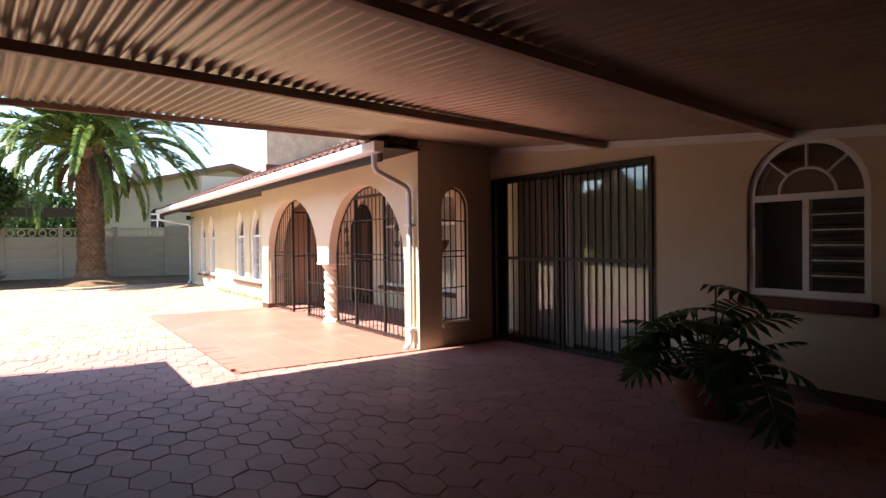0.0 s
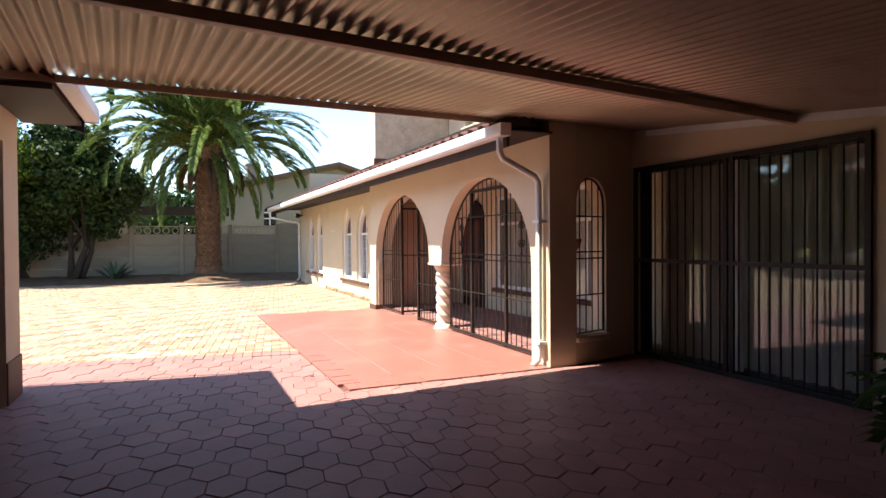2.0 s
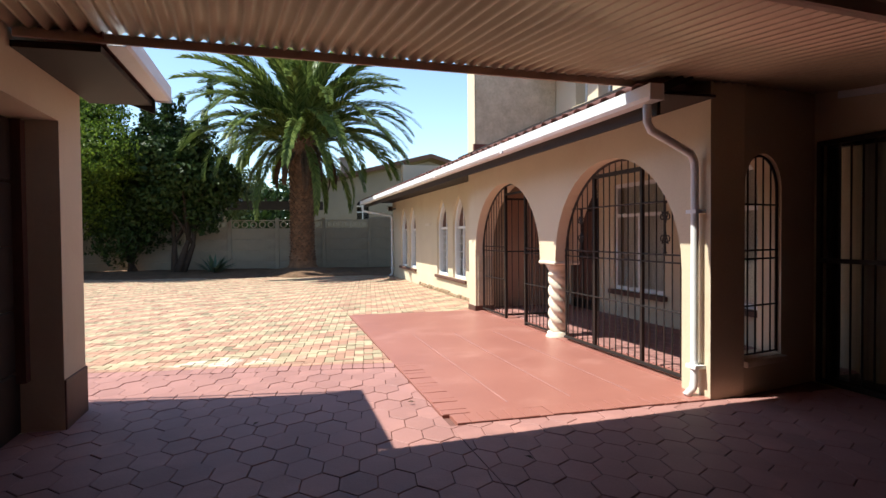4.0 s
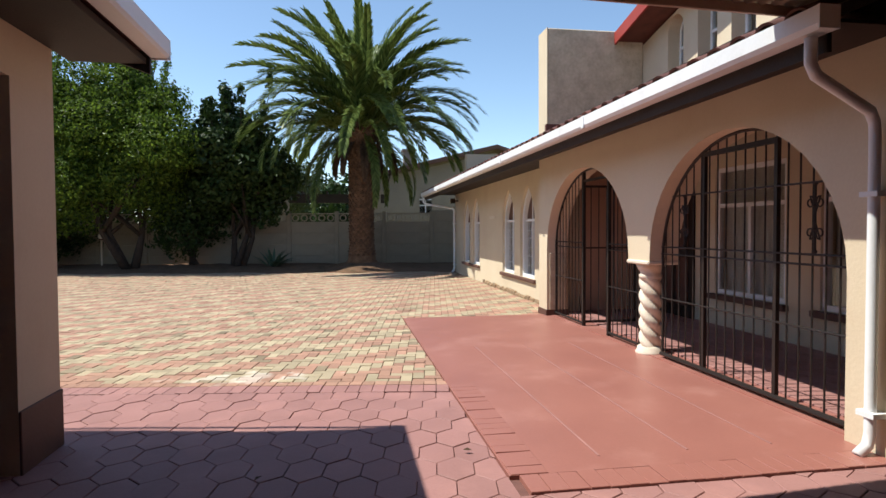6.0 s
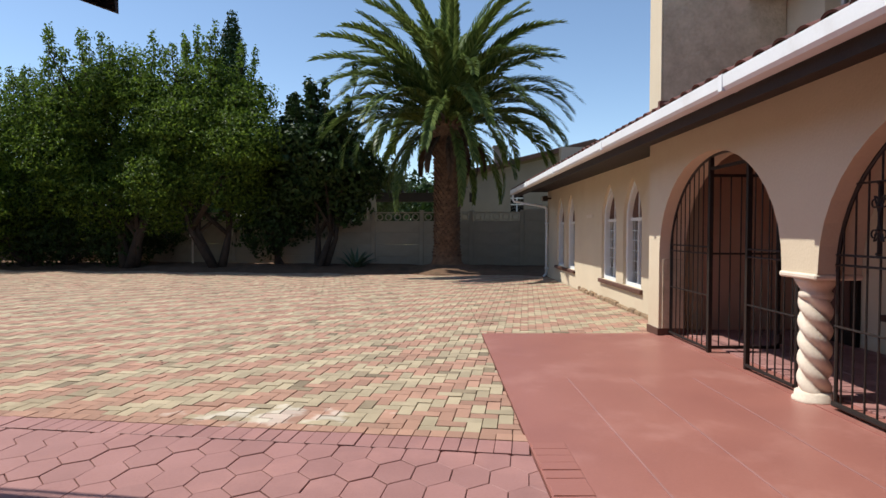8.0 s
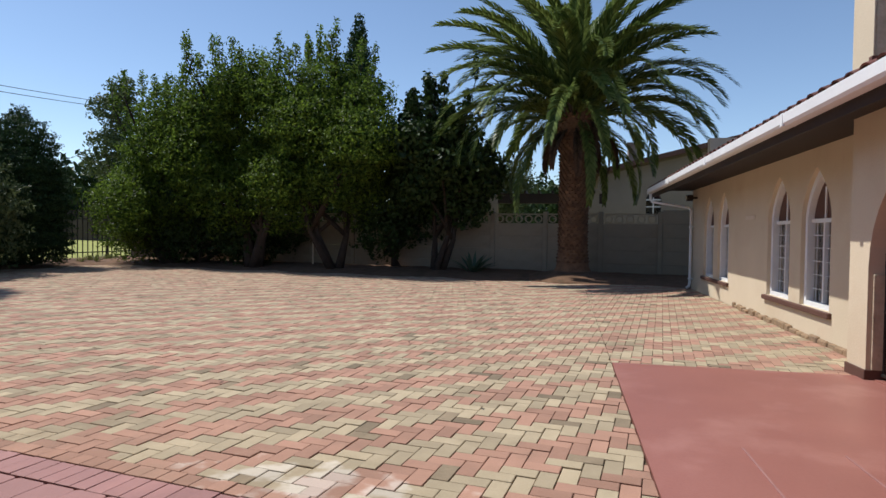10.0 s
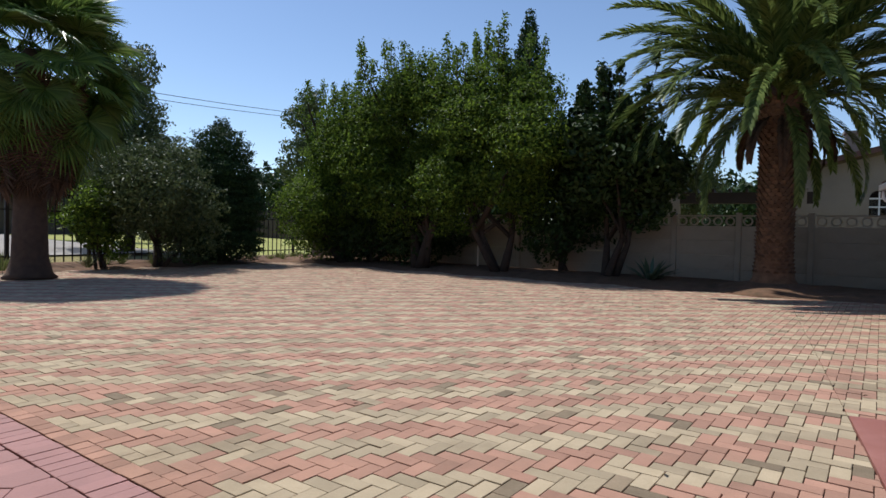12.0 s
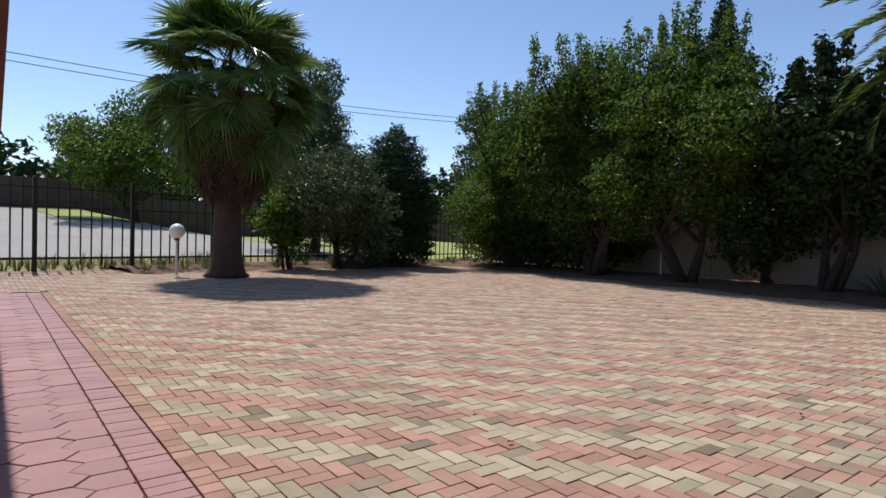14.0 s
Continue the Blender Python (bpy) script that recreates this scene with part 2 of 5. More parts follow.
def tube(bm, pts, r, n=8, close=True):
    """A round bar along pts; r is one radius or one for each point."""
    pts = [Vector(p) for p in pts]
    rs = r if isinstance(r, (list, tuple)) else [r] * len(pts)
    rings, side = [], None
    for i, p in enumerate(pts):
        d = (pts[min(i + 1, len(pts) - 1)] - pts[max(i - 1, 0)]).normalized()
        if side is None or abs(side.dot(d)) > 0.98:
            side = d.orthogonal().normalized()
        side = (side - d * side.dot(d)).normalized()
        up = d.cross(side)
        rings.append([bm.verts.new(p + (side * math.cos(a) + up * math.sin(a)) * rs[i]) for a in [2 * math.pi * (k + 0.5) / n for k in range(n)]])
    for a, b in zip(rings, rings[1:]):
        for k in range(n):
            bm.faces.new((a[k], a[(k + 1) % n], b[(k + 1) % n], b[k]))
    if close:
        bm.faces.new(rings[0][::-1])
        bm.faces.new(rings[-1])
    return bm


def bar(*runs, r=0.008, n=6):
    bm = bmesh.new()
    for pts in runs:
        tube(bm, pts, r, n)
    return bm


def lathe(profile, n=24, at=(0, 0, 0)):
    bm = bmesh.new()
    rings = [[bm.verts.new((at[0] + r * math.cos(2 * math.pi * k / n), at[1] + r * math.sin(2 * math.pi * k / n), at[2] + z)) for k in range(n)] for r, z in profile]
    for a, b in zip(rings, rings[1:]):
        for k in range(n):
            bm.faces.new((a[k], a[(k + 1) % n], b[(k + 1) % n], b[k]))
    bm.faces.new(rings[0][::-1])
    bm.faces.new(rings[-1])
    return bm


def arch_points(u0, u1, spring, top, n=14, pointed=0.0):
    """The curve of an arch from (u1, spring) over the top to (u0, spring)."""
    c, h = (u0 + u1) / 2, (u1 - u0) / 2
    out = []
    for k in range(n + 1):
        a = math.pi * k / n
        s = math.sin(a)
        z = spring + (top - spring) * ((1 - pointed) * s + pointed * (1 - abs(math.cos(a))) ** 0.75)
        out.append((c + h * math.cos(a), z))
    return out


def panel(outline, holes, place, thick):
    """A flat plate with holes. place(u, v, w) gives the point; w runs from 0 to thick."""
    bm = bmesh.new()
    edges = []
    for loop in [outline, *holes]:
        vs = [bm.verts.new((u, v, 0)) for u, v in loop]
        edges += [bm.edges.new((vs[k], vs[(k + 1) % len(vs)])) for k in range(len(vs))]
    bmesh.ops.triangle_fill(bm, edges=edges, use_beauty=True)
    r = bmesh.ops.extrude_face_region(bm, geom=bm.faces[:])
    up = {v for v in r["geom"] if isinstance(v, bmesh.types.BMVert)}
    for v in bm.verts:
        v.co = Vector(place(v.co.x, v.co.y, thick if v in up else 0.0))
    return bm


def on_x(x):
    """A wall that faces -x: u is y, v is z, thickness runs to +x."""
    return lambda u, v, w: (x + w, u, v)


def on_y(y):
    return lambda u, v, w: (u, y + w, v)


def band(outer, inner, place, thick):
    return panel(outer, [inner], place, thick)


def clip(poly, a, b, c):
    """The part of a convex polygon where a*x + b*y <= c."""
    out = []
    for k in range(len(poly)):
        p, q = poly[k], poly[(k + 1) % len(poly)]
        dp, dq = a * p[0] + b * p[1] - c, a * q[0] + b * q[1] - c
        if dp <= 0:
            out.append(p)
        if dp * dq < 0:
            s = dp / (dp - dq)
            out.append((p[0] + s * (q[0] - p[0]), p[1] + s * (q[1] - p[1])))
    return out


def area_of(poly):
    return abs(sum(p[0] * q[1] - p[1] * q[0] for p, q in zip(poly, poly[1:] + poly[:1]))) / 2


def paver(poly, gap, z, depth=0.03, cham=0.0025):
    """Vertices and faces of one paver with a small chamfer; the polygon is shrunk by half the gap."""
    cx, cy = sum(p[0] for p in poly) / len(poly), sum(p[1] for p in poly) / len(poly)
    size = math.sqrt(area_of(poly)) / 2
    n = len(poly)
    rings = []
    for shrink, zz in ((gap / 2, z - depth), (gap / 2, z - cham), (gap / 2 + cham, z)):
        k = max(0.2, 1 - shrink / size)
        rings += [(cx + (p[0] - cx) * k, cy + (p[1] - cy) * k, zz) for p in poly]
    faces = [(r * n + k, r * n + (k + 1) % n, (r + 1) * n + (k + 1) % n, (r + 1) * n + k) for r in (0, 1) for k in range(n)]
    faces.append(tuple(range(2 * n, 3 * n)))
    return rings, faces


def ccw(poly):
    s = sum(p[0] * q[1] - p[1] * q[0] for p, q in zip(poly, poly[1:] + poly[:1]))
    return poly if s > 0 else poly[::-1]


def leaves(rng, points, normals, size, spread=0.6, aspect=2.0):
    """Small bent leaves at points: two triangles pairs each, facing roughly along the normals."""
    n = len(points)
    d = normals + rng.normal(0, spread, (n, 3))
    d /= np.linalg.norm(d, axis=1)[:, None] + 1e-9
    a = rng.normal(0, 1, (n, 3))
    u = a - d * (a * d).sum(1)[:, None]
    u /= np.linalg.norm(u, axis=1)[:, None] + 1e-9
    v = np.cross(d, u)
    s = (size * rng.uniform(0.6, 1.4, n))[:, None]
    tip, base = points + u * s, points - u * s
    left, right = points + v * s / aspect + d * s * 0.25, points - v * s / aspect + d * s * 0.25
    verts = np.stack([base, right, tip, left], 1).reshape(-1, 3)
    i = np.arange(n)[:, None] * 4
    return verts, np.concatenate([i + [0, 1, 2], i + [0, 2, 3]], 1).reshape(-1, 3)


def crown(rng, lobes, count, size, mat, parent, shell=0.75, aspect=2.0, name="crown"):
    """Leaves on and in a set of lobes (x, y, z, rx, ry, rz), broken up by noise."""
    w = np.array([(l[3] * l[4] + l[4] * l[5] + l[3] * l[5]) for l in lobes])
    pick = rng.choice(len(lobes), count, p=w / w.sum())
    L = np.array(lobes)[pick]
    d = rng.normal(0, 1, (count, 3))
    d /= np.linalg.norm(d, axis=1)[:, None]
    bumpy = 1 + 0.16 * np.sin(d[:, 0] * 9 + L[:, 0] * 3) * np.sin(d[:, 1] * 8 + L[:, 1]) + 0.14 * np.sin(d[:, 2] * 11 + L[:, 2] * 5)
    r = (shell + (1.08 - shell) * rng.random(count) ** 0.6) * bumpy
    clumps = rng.normal(0, 0.03, (count, 3))
    p = L[:, :3] + d * L[:, 3:] * r[:, None] + clumps
    keep = p[:, 2] > 0.12
    v, f = leaves(rng, p[keep], d[keep], size, 0.7, aspect)
    return raw(name, v.tolist(), f.tolist(), [mat], parent)


# ---- ground ----
TURN_R = -8.5
R = pose(1.96, 7.94, 0, 0, 0, TURN_R)  # the frame of paving, garage and boundary wall
RI = R.inverted()


def rw(x, y, z=0.0):
    return R @ Vector((x, y, z))


def rise(x, y):
    """Height of the land beyond the fence: it climbs across the street."""
    f = max(0.22, min(1, 1 - (y - 19) / 9))
    return -0.03 + 0.082 * f * max(0, min(25, -18 - x))


def build_ground():
    xs = [-900, -300, -120, -80, -60, -45, -43, -42, -38, -36, -33, -30, -24, -20, -18, -17, -10, 0, 10, 30, 100, 300, 900]
    ys = [-900, -300, -80, -20, 0, 10, 15, 17, 19, 22, 25, 28, 34, 50, 80, 140, 300, 900]
    verts = [(x, y, rise(x, y)) for y in ys for x in xs]
    w = len(xs)
    faces = [(j * w + i, j * w + i + 1, (j + 1) * w + i + 1, (j + 1) * w + i) for j in range(len(ys) - 1) for i in range(w - 1)]
    tagged(raw("ground", verts, faces, [EARTH]), "dry grassy ground around the house", "ground", kind="structure")

    def sheet(bm, x0, x1, y0, y1, lift):
        """Ground cover laid over the rise in squares of about a metre."""
        nx, ny = max(1, round((x1 - x0) / 1.5)), max(1, round((y1 - y0) / 1.5))
        q = [[bm.verts.new((x0 + (x1 - x0) * i / nx, y0 + (y1 - y0) * j / ny, rise(x0 + (x1 - x0) * i / nx, y0 + (y1 - y0) * j / ny) + lift)) for i in range(nx + 1)] for j in range(ny + 1)]
        for j in range(ny):
            for i in range(nx):
                bm.faces.new((q[j][i], q[j][i + 1], q[j + 1][i + 1], q[j + 1][i]))

    bm = bmesh.new()
    sheet(bm, -34.5, -20.0, -40, 24.5, 0.07)
    sheet(bm, -42.8, -34.5, -40, 16.0, 0.07)
    structure("road", bm, ROAD, "pale sunlit street beyond the fence", "road")
    bm = bmesh.new()
    sheet(bm, -42.8, -34.5, 16.0, 24.5, 0.10)
    sheet(bm, -48, -18.3, 24.5, 60, 0.08)
    structure("lawn", bm, LAWN, "sunlit yellowing lawn beyond the fence", "lawn")


def build_beds():
    rng = np.random.default_rng(5)
    n, verts, faces = 60, [], []
    for k in range(n + 1):
        x = -21 + 24.2 * k / n
        for y, z in ((13.6, -0.02), (14.0, 0.05), (15.0, 0.14), (17.0, 0.15)):
            p = rw(x, y + (0.25 * math.sin(k * 0.9) if y < 14.5 else 0), z + (rng.uniform(-0.02, 0.03) if z > 0 else 0))
            verts.append(tuple(p))
    for k in range(n):
        for j in range(3):
            a = k * 4 + j
            faces.append((a, a + 4, a + 5, a + 1))
    tagged(raw("soil_bed", verts, faces, [SOIL], smooth=True), "brown soil bed along the boundary wall", "flower bed", kind="structure")
    verts, faces = [], []
    for k in range(n + 1):
        y = 12.9 + 16 * k / n
        for x, z in ((-18.2, 0.06), (-16.6, 0.12), (-15.2, 0.08), (-14.7, -0.02)):
            verts.append((x + (0.3 * math.sin(k * 0.8) + 0.06 * (y - 20) if x > -15.5 else 0), y, z))
    for k in range(n):
        for j in range(3):
            a = k * 4 + j
            faces.append((a, a + 1, a + 5, a + 4))
    tagged(raw("soil_bed", verts, faces, [SOIL], smooth=True), "mulched bed along the iron fence", "flower bed", kind="structure")


build_ground()
build_beds()

# ---- house walls ----
XA, XW, XD, YN = 4.13, 4.51, 5.416, 5.93


def niche_y(x):
    """The cross wall beside the arcade pier runs slightly askew."""
    return YN + 0.24 * max(0.0, x - 4.40)


def build_arcade():
    o = [(5.93, 0), (6.28, 0)] + arch_points(6.28, 8.67, 1.02, 2.10, 20)[::-1] + [(8.67, 0.99), (9.12, 0.99)] + arch_points(9.12, 11.74, 1.02, 2.10, 20)[::-1] + [(11.74, 0), (12.1, 0), (12.1, 2.67), (5.93, 2.67)]
    structure("wall_arcade", panel(o, [], on_x(XA), 0.32), PLASTER, "cream plastered arcade wall with two round arches", "wall")
    bm = boxes((XA - 0.015, XA + 0.335, 11.73, 12.115, 0.0, 0.1), bevel=0.004)
    structure("baseboard", bm, BROWN, "dark red painted foot of the arcade pier", "baseboard")
    structure("pier_facing", boxes((XA + 0.04, XA + 0.30, 11.722, 11.738, 0.1, 0.95), bevel=0.004), ROUGH_PLASTER, "rough pebbled facing on the arch pier", "facing")
    niche = [(4.475, 0.29), (4.955, 0.29)] + arch_points(4.475, 4.955, 1.70, 1.98, 12)
    structure("wall_niche", panel([(XA + 0.322, 0), (XD + 0.3, 0), (XD + 0.3, 2.78), (XA + 0.322, 2.78)], [niche], lambda u, v, w: (u, niche_y(u) + 0.003 + w, v), 0.26), PLASTER, "cream plastered cross wall with a barred arched opening", "wall")
    # rooms behind
    structure("wall_porch", panel([(6.215, 0), (12.1, 0), (12.1, 2.7), (6.215, 2.7)], [[(9.1, 0.45), (10.4, 0.45), (10.4, 2.1), (9.1, 2.1)], [(7.0, 0.45), (8.6, 0.45), (8.6, 2.1), (7.0, 2.1)]], on_x(6.0), 0.25), PLASTER, "shaded cream wall at the back of the porch", "wall")
    structure("wall_porch_end", boxes((4.46, 6.25, 12.104, 12.35, 0, 2.7)), PINK_PLASTER, "pinkish plaster wall closing the porch", "wall")
    structure("ceiling_porch", boxes((4.0, 6.25, 5.95, 12.3, 2.66, 2.72)), DARK_WOOD, "dark porch ceiling", "ceiling")
    structure("floor_porch", boxes((4.2, 6.0, 6.22, 12.1, -0.02, 0.02)), APRON, "red porch floor", "floor")


def pointed(u0, u1, z0, spring, top):
    return [(u0, z0), (u1, z0)] + arch_points(u0, u1, spring, top, 14, 0.55)


WINDOWS = [(13.5, 14.4), (14.8, 15.72), (17.95, 18.78), (19.12, 20.0)]


def build_window_wall():
    holes = [pointed(a, b, 0.40, 1.52, 2.14) for a, b in WINDOWS]
    structure("wall_windows", panel([(12.102, 0), (21.3, 0), (21.3, 2.85), (12.102, 2.85)], holes, on_x(XW), 0.3), PLASTER, "cream plastered house wall with pointed windows", "wall")
    structure("wall_far_end", boxes((XW + 0.302, 10.0, 21.02, 21.3, 0, 3.6)), PLASTER, "cream plastered end wall of the house", "wall")
    for i, (a, b) in enumerate(WINDOWS):
        e = thing("window_%d" % (i + 1), (XW + 0.12, (a + b) / 2, 0.4), "narrow pointed window with white frame and barred panes", "window", "pointed windows", "structure")
        part("window_frame", band(pointed(a + 0.002, b - 0.002, 0.402, 1.52, 2.135), pointed(a + 0.075, b - 0.075, 0.46, 1.49, 2.03), on_x(XW + 0.05), 0.09), WHITE, e)
        c = (a + b) / 2
        part("transom", boxes((XW + 0.098, XW + 0.158, a + 0.05, b - 0.05, 1.46, 1.51), (XW + 0.099, XW + 0.157, c - 0.022, c + 0.022, 0.45, 1.46)), WHITE, e)
        part("arch_panel", panel([(u, v) for u, v in arch_points(a + 0.077, b - 0.077, 1.512, 2.02, 12, 0.55)], [], on_x(XW + 0.125), 0.012), BROWN, e, "dark brown panel in the arch")
        part("glazing_bar", bar([(XW + 0.115, c, 1.5), (XW + 0.115, c, 1.9)], r=0.016), WHITE, e)
        runs = [[(XW + 0.13, y, 0.46), (XW + 0.13, y, 1.46)] for y in (a + 0.17, b - 0.17)] + [[(XW + 0.13, a + 0.055, z), (XW + 0.13, b - 0.055, z)] for z in (0.62, 0.8, 0.97, 1.14, 1.3)]
        part("lattice", bar(*runs, r=0.006), WHITE, e)
        part("pane", boxes((XW + 0.14, XW + 0.146, a + 0.05, b - 0.05, 0.45, 1.5)), GLASS, e)
        part("curtain", boxes((XW + 0.22, XW + 0.235, a - 0.05, b + 0.05, 0.38, 2.05)), BROWN, e, "dark drawn blind")
    for a, b in ((13.42, 15.8), (17.88, 20.08)):
        e = structure("window_sill", boxes((XW - 0.05, XW + 0.1, a, b, 0.33, 0.398), bevel=0.008), BROWN, "dark painted sill under a pair of windows", "window sill")
    rng = np.random.default_rng(3)
    base = thing("stone_footing", (XW, 15, 0), "rough exposed stones at the foot of the wall", "footing", kind="structure")
    y = 12.15
    while y < 17.5:
        l = rng.uniform(0.12, 0.26)
        h = rng.uniform(0.05, 0.10)
        part("stone", boxes((XW - rng.uniform(0.03, 0.07), XW + 0.02, y, y + l - 0.015, -0.02, h), bevel=0.015), STONE, base)
        y += l
    e = thing("floodlight", (4.3, 20.9, 2.18), "small floodlight under the eaves", "wall light")
    part("housing", boxes((4.27, 4.41, 20.72, 20.9, 2.1, 2.24), bevel=0.015), DARK_WOOD, e)
    part("lens", boxes((4.262, 4.269, 20.74, 20.88, 2.12, 2.22)), GLOBE, e)
    part("bracket", boxes((4.41, 4.51, 20.78, 20.84, 2.15, 2.19)), IRON, e)
    e = thing("number_plate", (XW, 16.6, 1.6), "small pale name plate on the wall", "sign")
    part("plate", boxes((XW - 0.012, XW - 0.001, 16.35, 16.85, 1.56, 1.62)), COLUMN, e)


DOOR = (3.58, 6.12)


def build_carport_wall():
    win = [(1.71, 0.82), (2.64, 0.82)] + arch_points(1.71, 2.64, 1.64, 2.105, 18)
    door = [(DOOR[0], 0.0), (DOOR[1], 0.0), (DOOR[1], 2.12), (DOOR[0], 2.12)]
    o = [(-5, 0), (DOOR[0], 0), (DOOR[0], 2.12), (DOOR[1], 2.12), (DOOR[1], 0), (6.17, 0), (6.17, 2.78), (-5, 2.78)]
    structure("wall_carport", panel(o, [win], on_x(XD), 0.25), PLASTER, "cream plastered wall under the carport", "wall")
    structure("baseboard", boxes((XD - 0.02, XD + 0.001, -5, 3.5, 0, 0.12), bevel=0.004), BROWN, "brown painted plinth", "baseboard")
    # Unseen wall behind the camera, added to block light from the carport.
    structure("shade_wall", boxes((-3, 5.7, -5.3, -5.0, 0, 2.9)), BROWN, "unseen plain wall added to keep the carport dark", "wall")
    # arched window
    e = thing("window_5", (XD, 2.17, 0.82), "arched white window with louvres and radial glazing bars", "window", kind="structure")
    inner = [(1.765, 0.875), (2.585, 0.875)] + arch_points(1.765, 2.585, 1.64, 2.05, 18)
    part("window_frame", band([(1.712, 0.822), (2.638, 0.822)] + arch_points(1.712, 2.638, 1.64, 2.103, 18), inner, on_x(XD + 0.03), 0.06), WHITE, e)
    part("transom", boxes((XD + 0.028, XD + 0.092, 1.76, 2.59, 1.60, 1.655), (XD + 0.027, XD + 0.09, 2.15, 2.20, 0.87, 1.6)), WHITE, e)
    arc = [(XD + 0.05, 2.175 + 0.215 * math.cos(a), 1.655 + 0.2 * math.sin(a)) for a in np.linspace(0, math.pi, 13)]
    spokes = [[(XD + 0.05, 2.175 + 0.2 * math.cos(a), 1.655 + 0.2 * math.sin(a)), (XD + 0.05, 2.175 + 0.41 * math.cos(a), 1.645 + 0.40 * math.sin(a))] for a in (math.pi / 4, math.pi / 2, 3 * math.pi / 4)]
    part("glazing_bar", bar(arc, *spokes, r=0.013), WHITE, e)
    for z in (1.0, 1.12, 1.24, 1.36, 1.48):
        part("louvre", boxes((-0.045, 0.045, 1.77, 2.15, -0.003, 0.003), m=pose(XD + 0.07, 0, z, 0, 55, 0)), GLASS, e)
        part("louvre_clip", boxes((XD + 0.035, XD + 0.05, 1.768, 2.148, z - 0.006, z + 0.004)), WHITE, e)
    part("pane", boxes((XD + 0.06, XD + 0.066, 2.2, 2.59, 0.87, 1.6)), GLASS, e)
    part("pane", panel(inner[2:], [], on_x(XD + 0.06), 0.006), GLASS, e)
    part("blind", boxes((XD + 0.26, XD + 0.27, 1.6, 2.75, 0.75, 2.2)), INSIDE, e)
    part("window_sill", boxes((XD - 0.07, XD + 0.028, 1.66, 2.69, 0.72, 0.815), bevel=0.01), BROWN, e)
    # sliding door
    d = thing("door_1", (XD, 4.85, 0), "white-framed glass sliding door behind a closed security gate", "door", kind="structure")
    part("door_frame", boxes((XD + 0.08, XD + 0.18, DOOR[0] + 0.001, DOOR[0] + 0.06, 0.02, 2.06), (XD + 0.08, XD + 0.18, DOOR[1] - 0.06, DOOR[1] - 0.001, 0.02, 2.06), (XD + 0.08, XD + 0.18, DOOR[0] + 0.001, DOOR[1] - 0.001, 2.06, 2.118), (XD + 0.08, XD + 0.18, DOOR[0] + 0.001, DOOR[1] - 0.001, 0.0, 0.05)), IRON, d)
    part("stile", boxes((XD + 0.10, XD + 0.15, 4.81, 4.89, 0.05, 2.06), bevel=0.004), WHITE, d)
    for a, b, x in ((DOOR[0] + 0.06, 4.85, 0.11), (4.85, DOOR[1] - 0.06, 0.14)):
        part("pane", boxes((XD + x, XD + x + 0.008, a, b, 0.05, 2.06)), GLASS, d)
    bm = bmesh.new()
    vs = []
    for k in range(121):
        y = 3.68 + 2.36 * k / 120
        vs.append([bm.verts.new((XD + 0.36 + 0.03 * math.sin(k * 0.9) + 0.008 * math.sin(k * 2.3), y, z)) for z in (0.03, 2.08)])
    for a, b in zip(vs, vs[1:]):
        bm.faces.new((a[0], b[0], b[1], a[1]))
    part("curtain", bm, CURTAIN, d, "pale curtain hanging behind the glass", True)
    g = thing("security_gate", (XD - 0.02, 4.85, 0), "black iron sliding security gate across the glass door", "security gate")
    x = XD - 0.012
    part("frame", boxes(*[(x - 0.02, x + 0.008, a - 0.022, a + 0.022, 0.03, 2.1) for a in (DOOR[0] + 0.022, 4.815, 4.885, DOOR[1] - 0.022)], (x - 0.018, x + 0.006, DOOR[0], DOOR[1], 2.07, 2.115), (x - 0.018, x + 0.006, DOOR[0], DOOR[1], 0.01, 0.05), (x - 0.018, x + 0.006, DOOR[0], DOOR[1], 1.06, 1.10)), IRON, g)
    for k in range(23):
        y = DOOR[0] + 0.1 + k * 0.106
        if abs(y - 4.85) > 0.06:
            part("bar", bar([(x - 0.006, y, 0.04), (x - 0.006, y, 2.08)], r=0.0085), IRON, g)
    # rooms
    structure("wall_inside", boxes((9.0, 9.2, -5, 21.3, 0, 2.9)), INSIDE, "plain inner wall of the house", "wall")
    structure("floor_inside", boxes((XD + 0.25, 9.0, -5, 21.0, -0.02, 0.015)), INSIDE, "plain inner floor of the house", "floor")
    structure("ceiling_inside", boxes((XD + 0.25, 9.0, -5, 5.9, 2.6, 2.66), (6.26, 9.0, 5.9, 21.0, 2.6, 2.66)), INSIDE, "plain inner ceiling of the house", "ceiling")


build_arcade()
build_window_wall()
build_carport_wall()


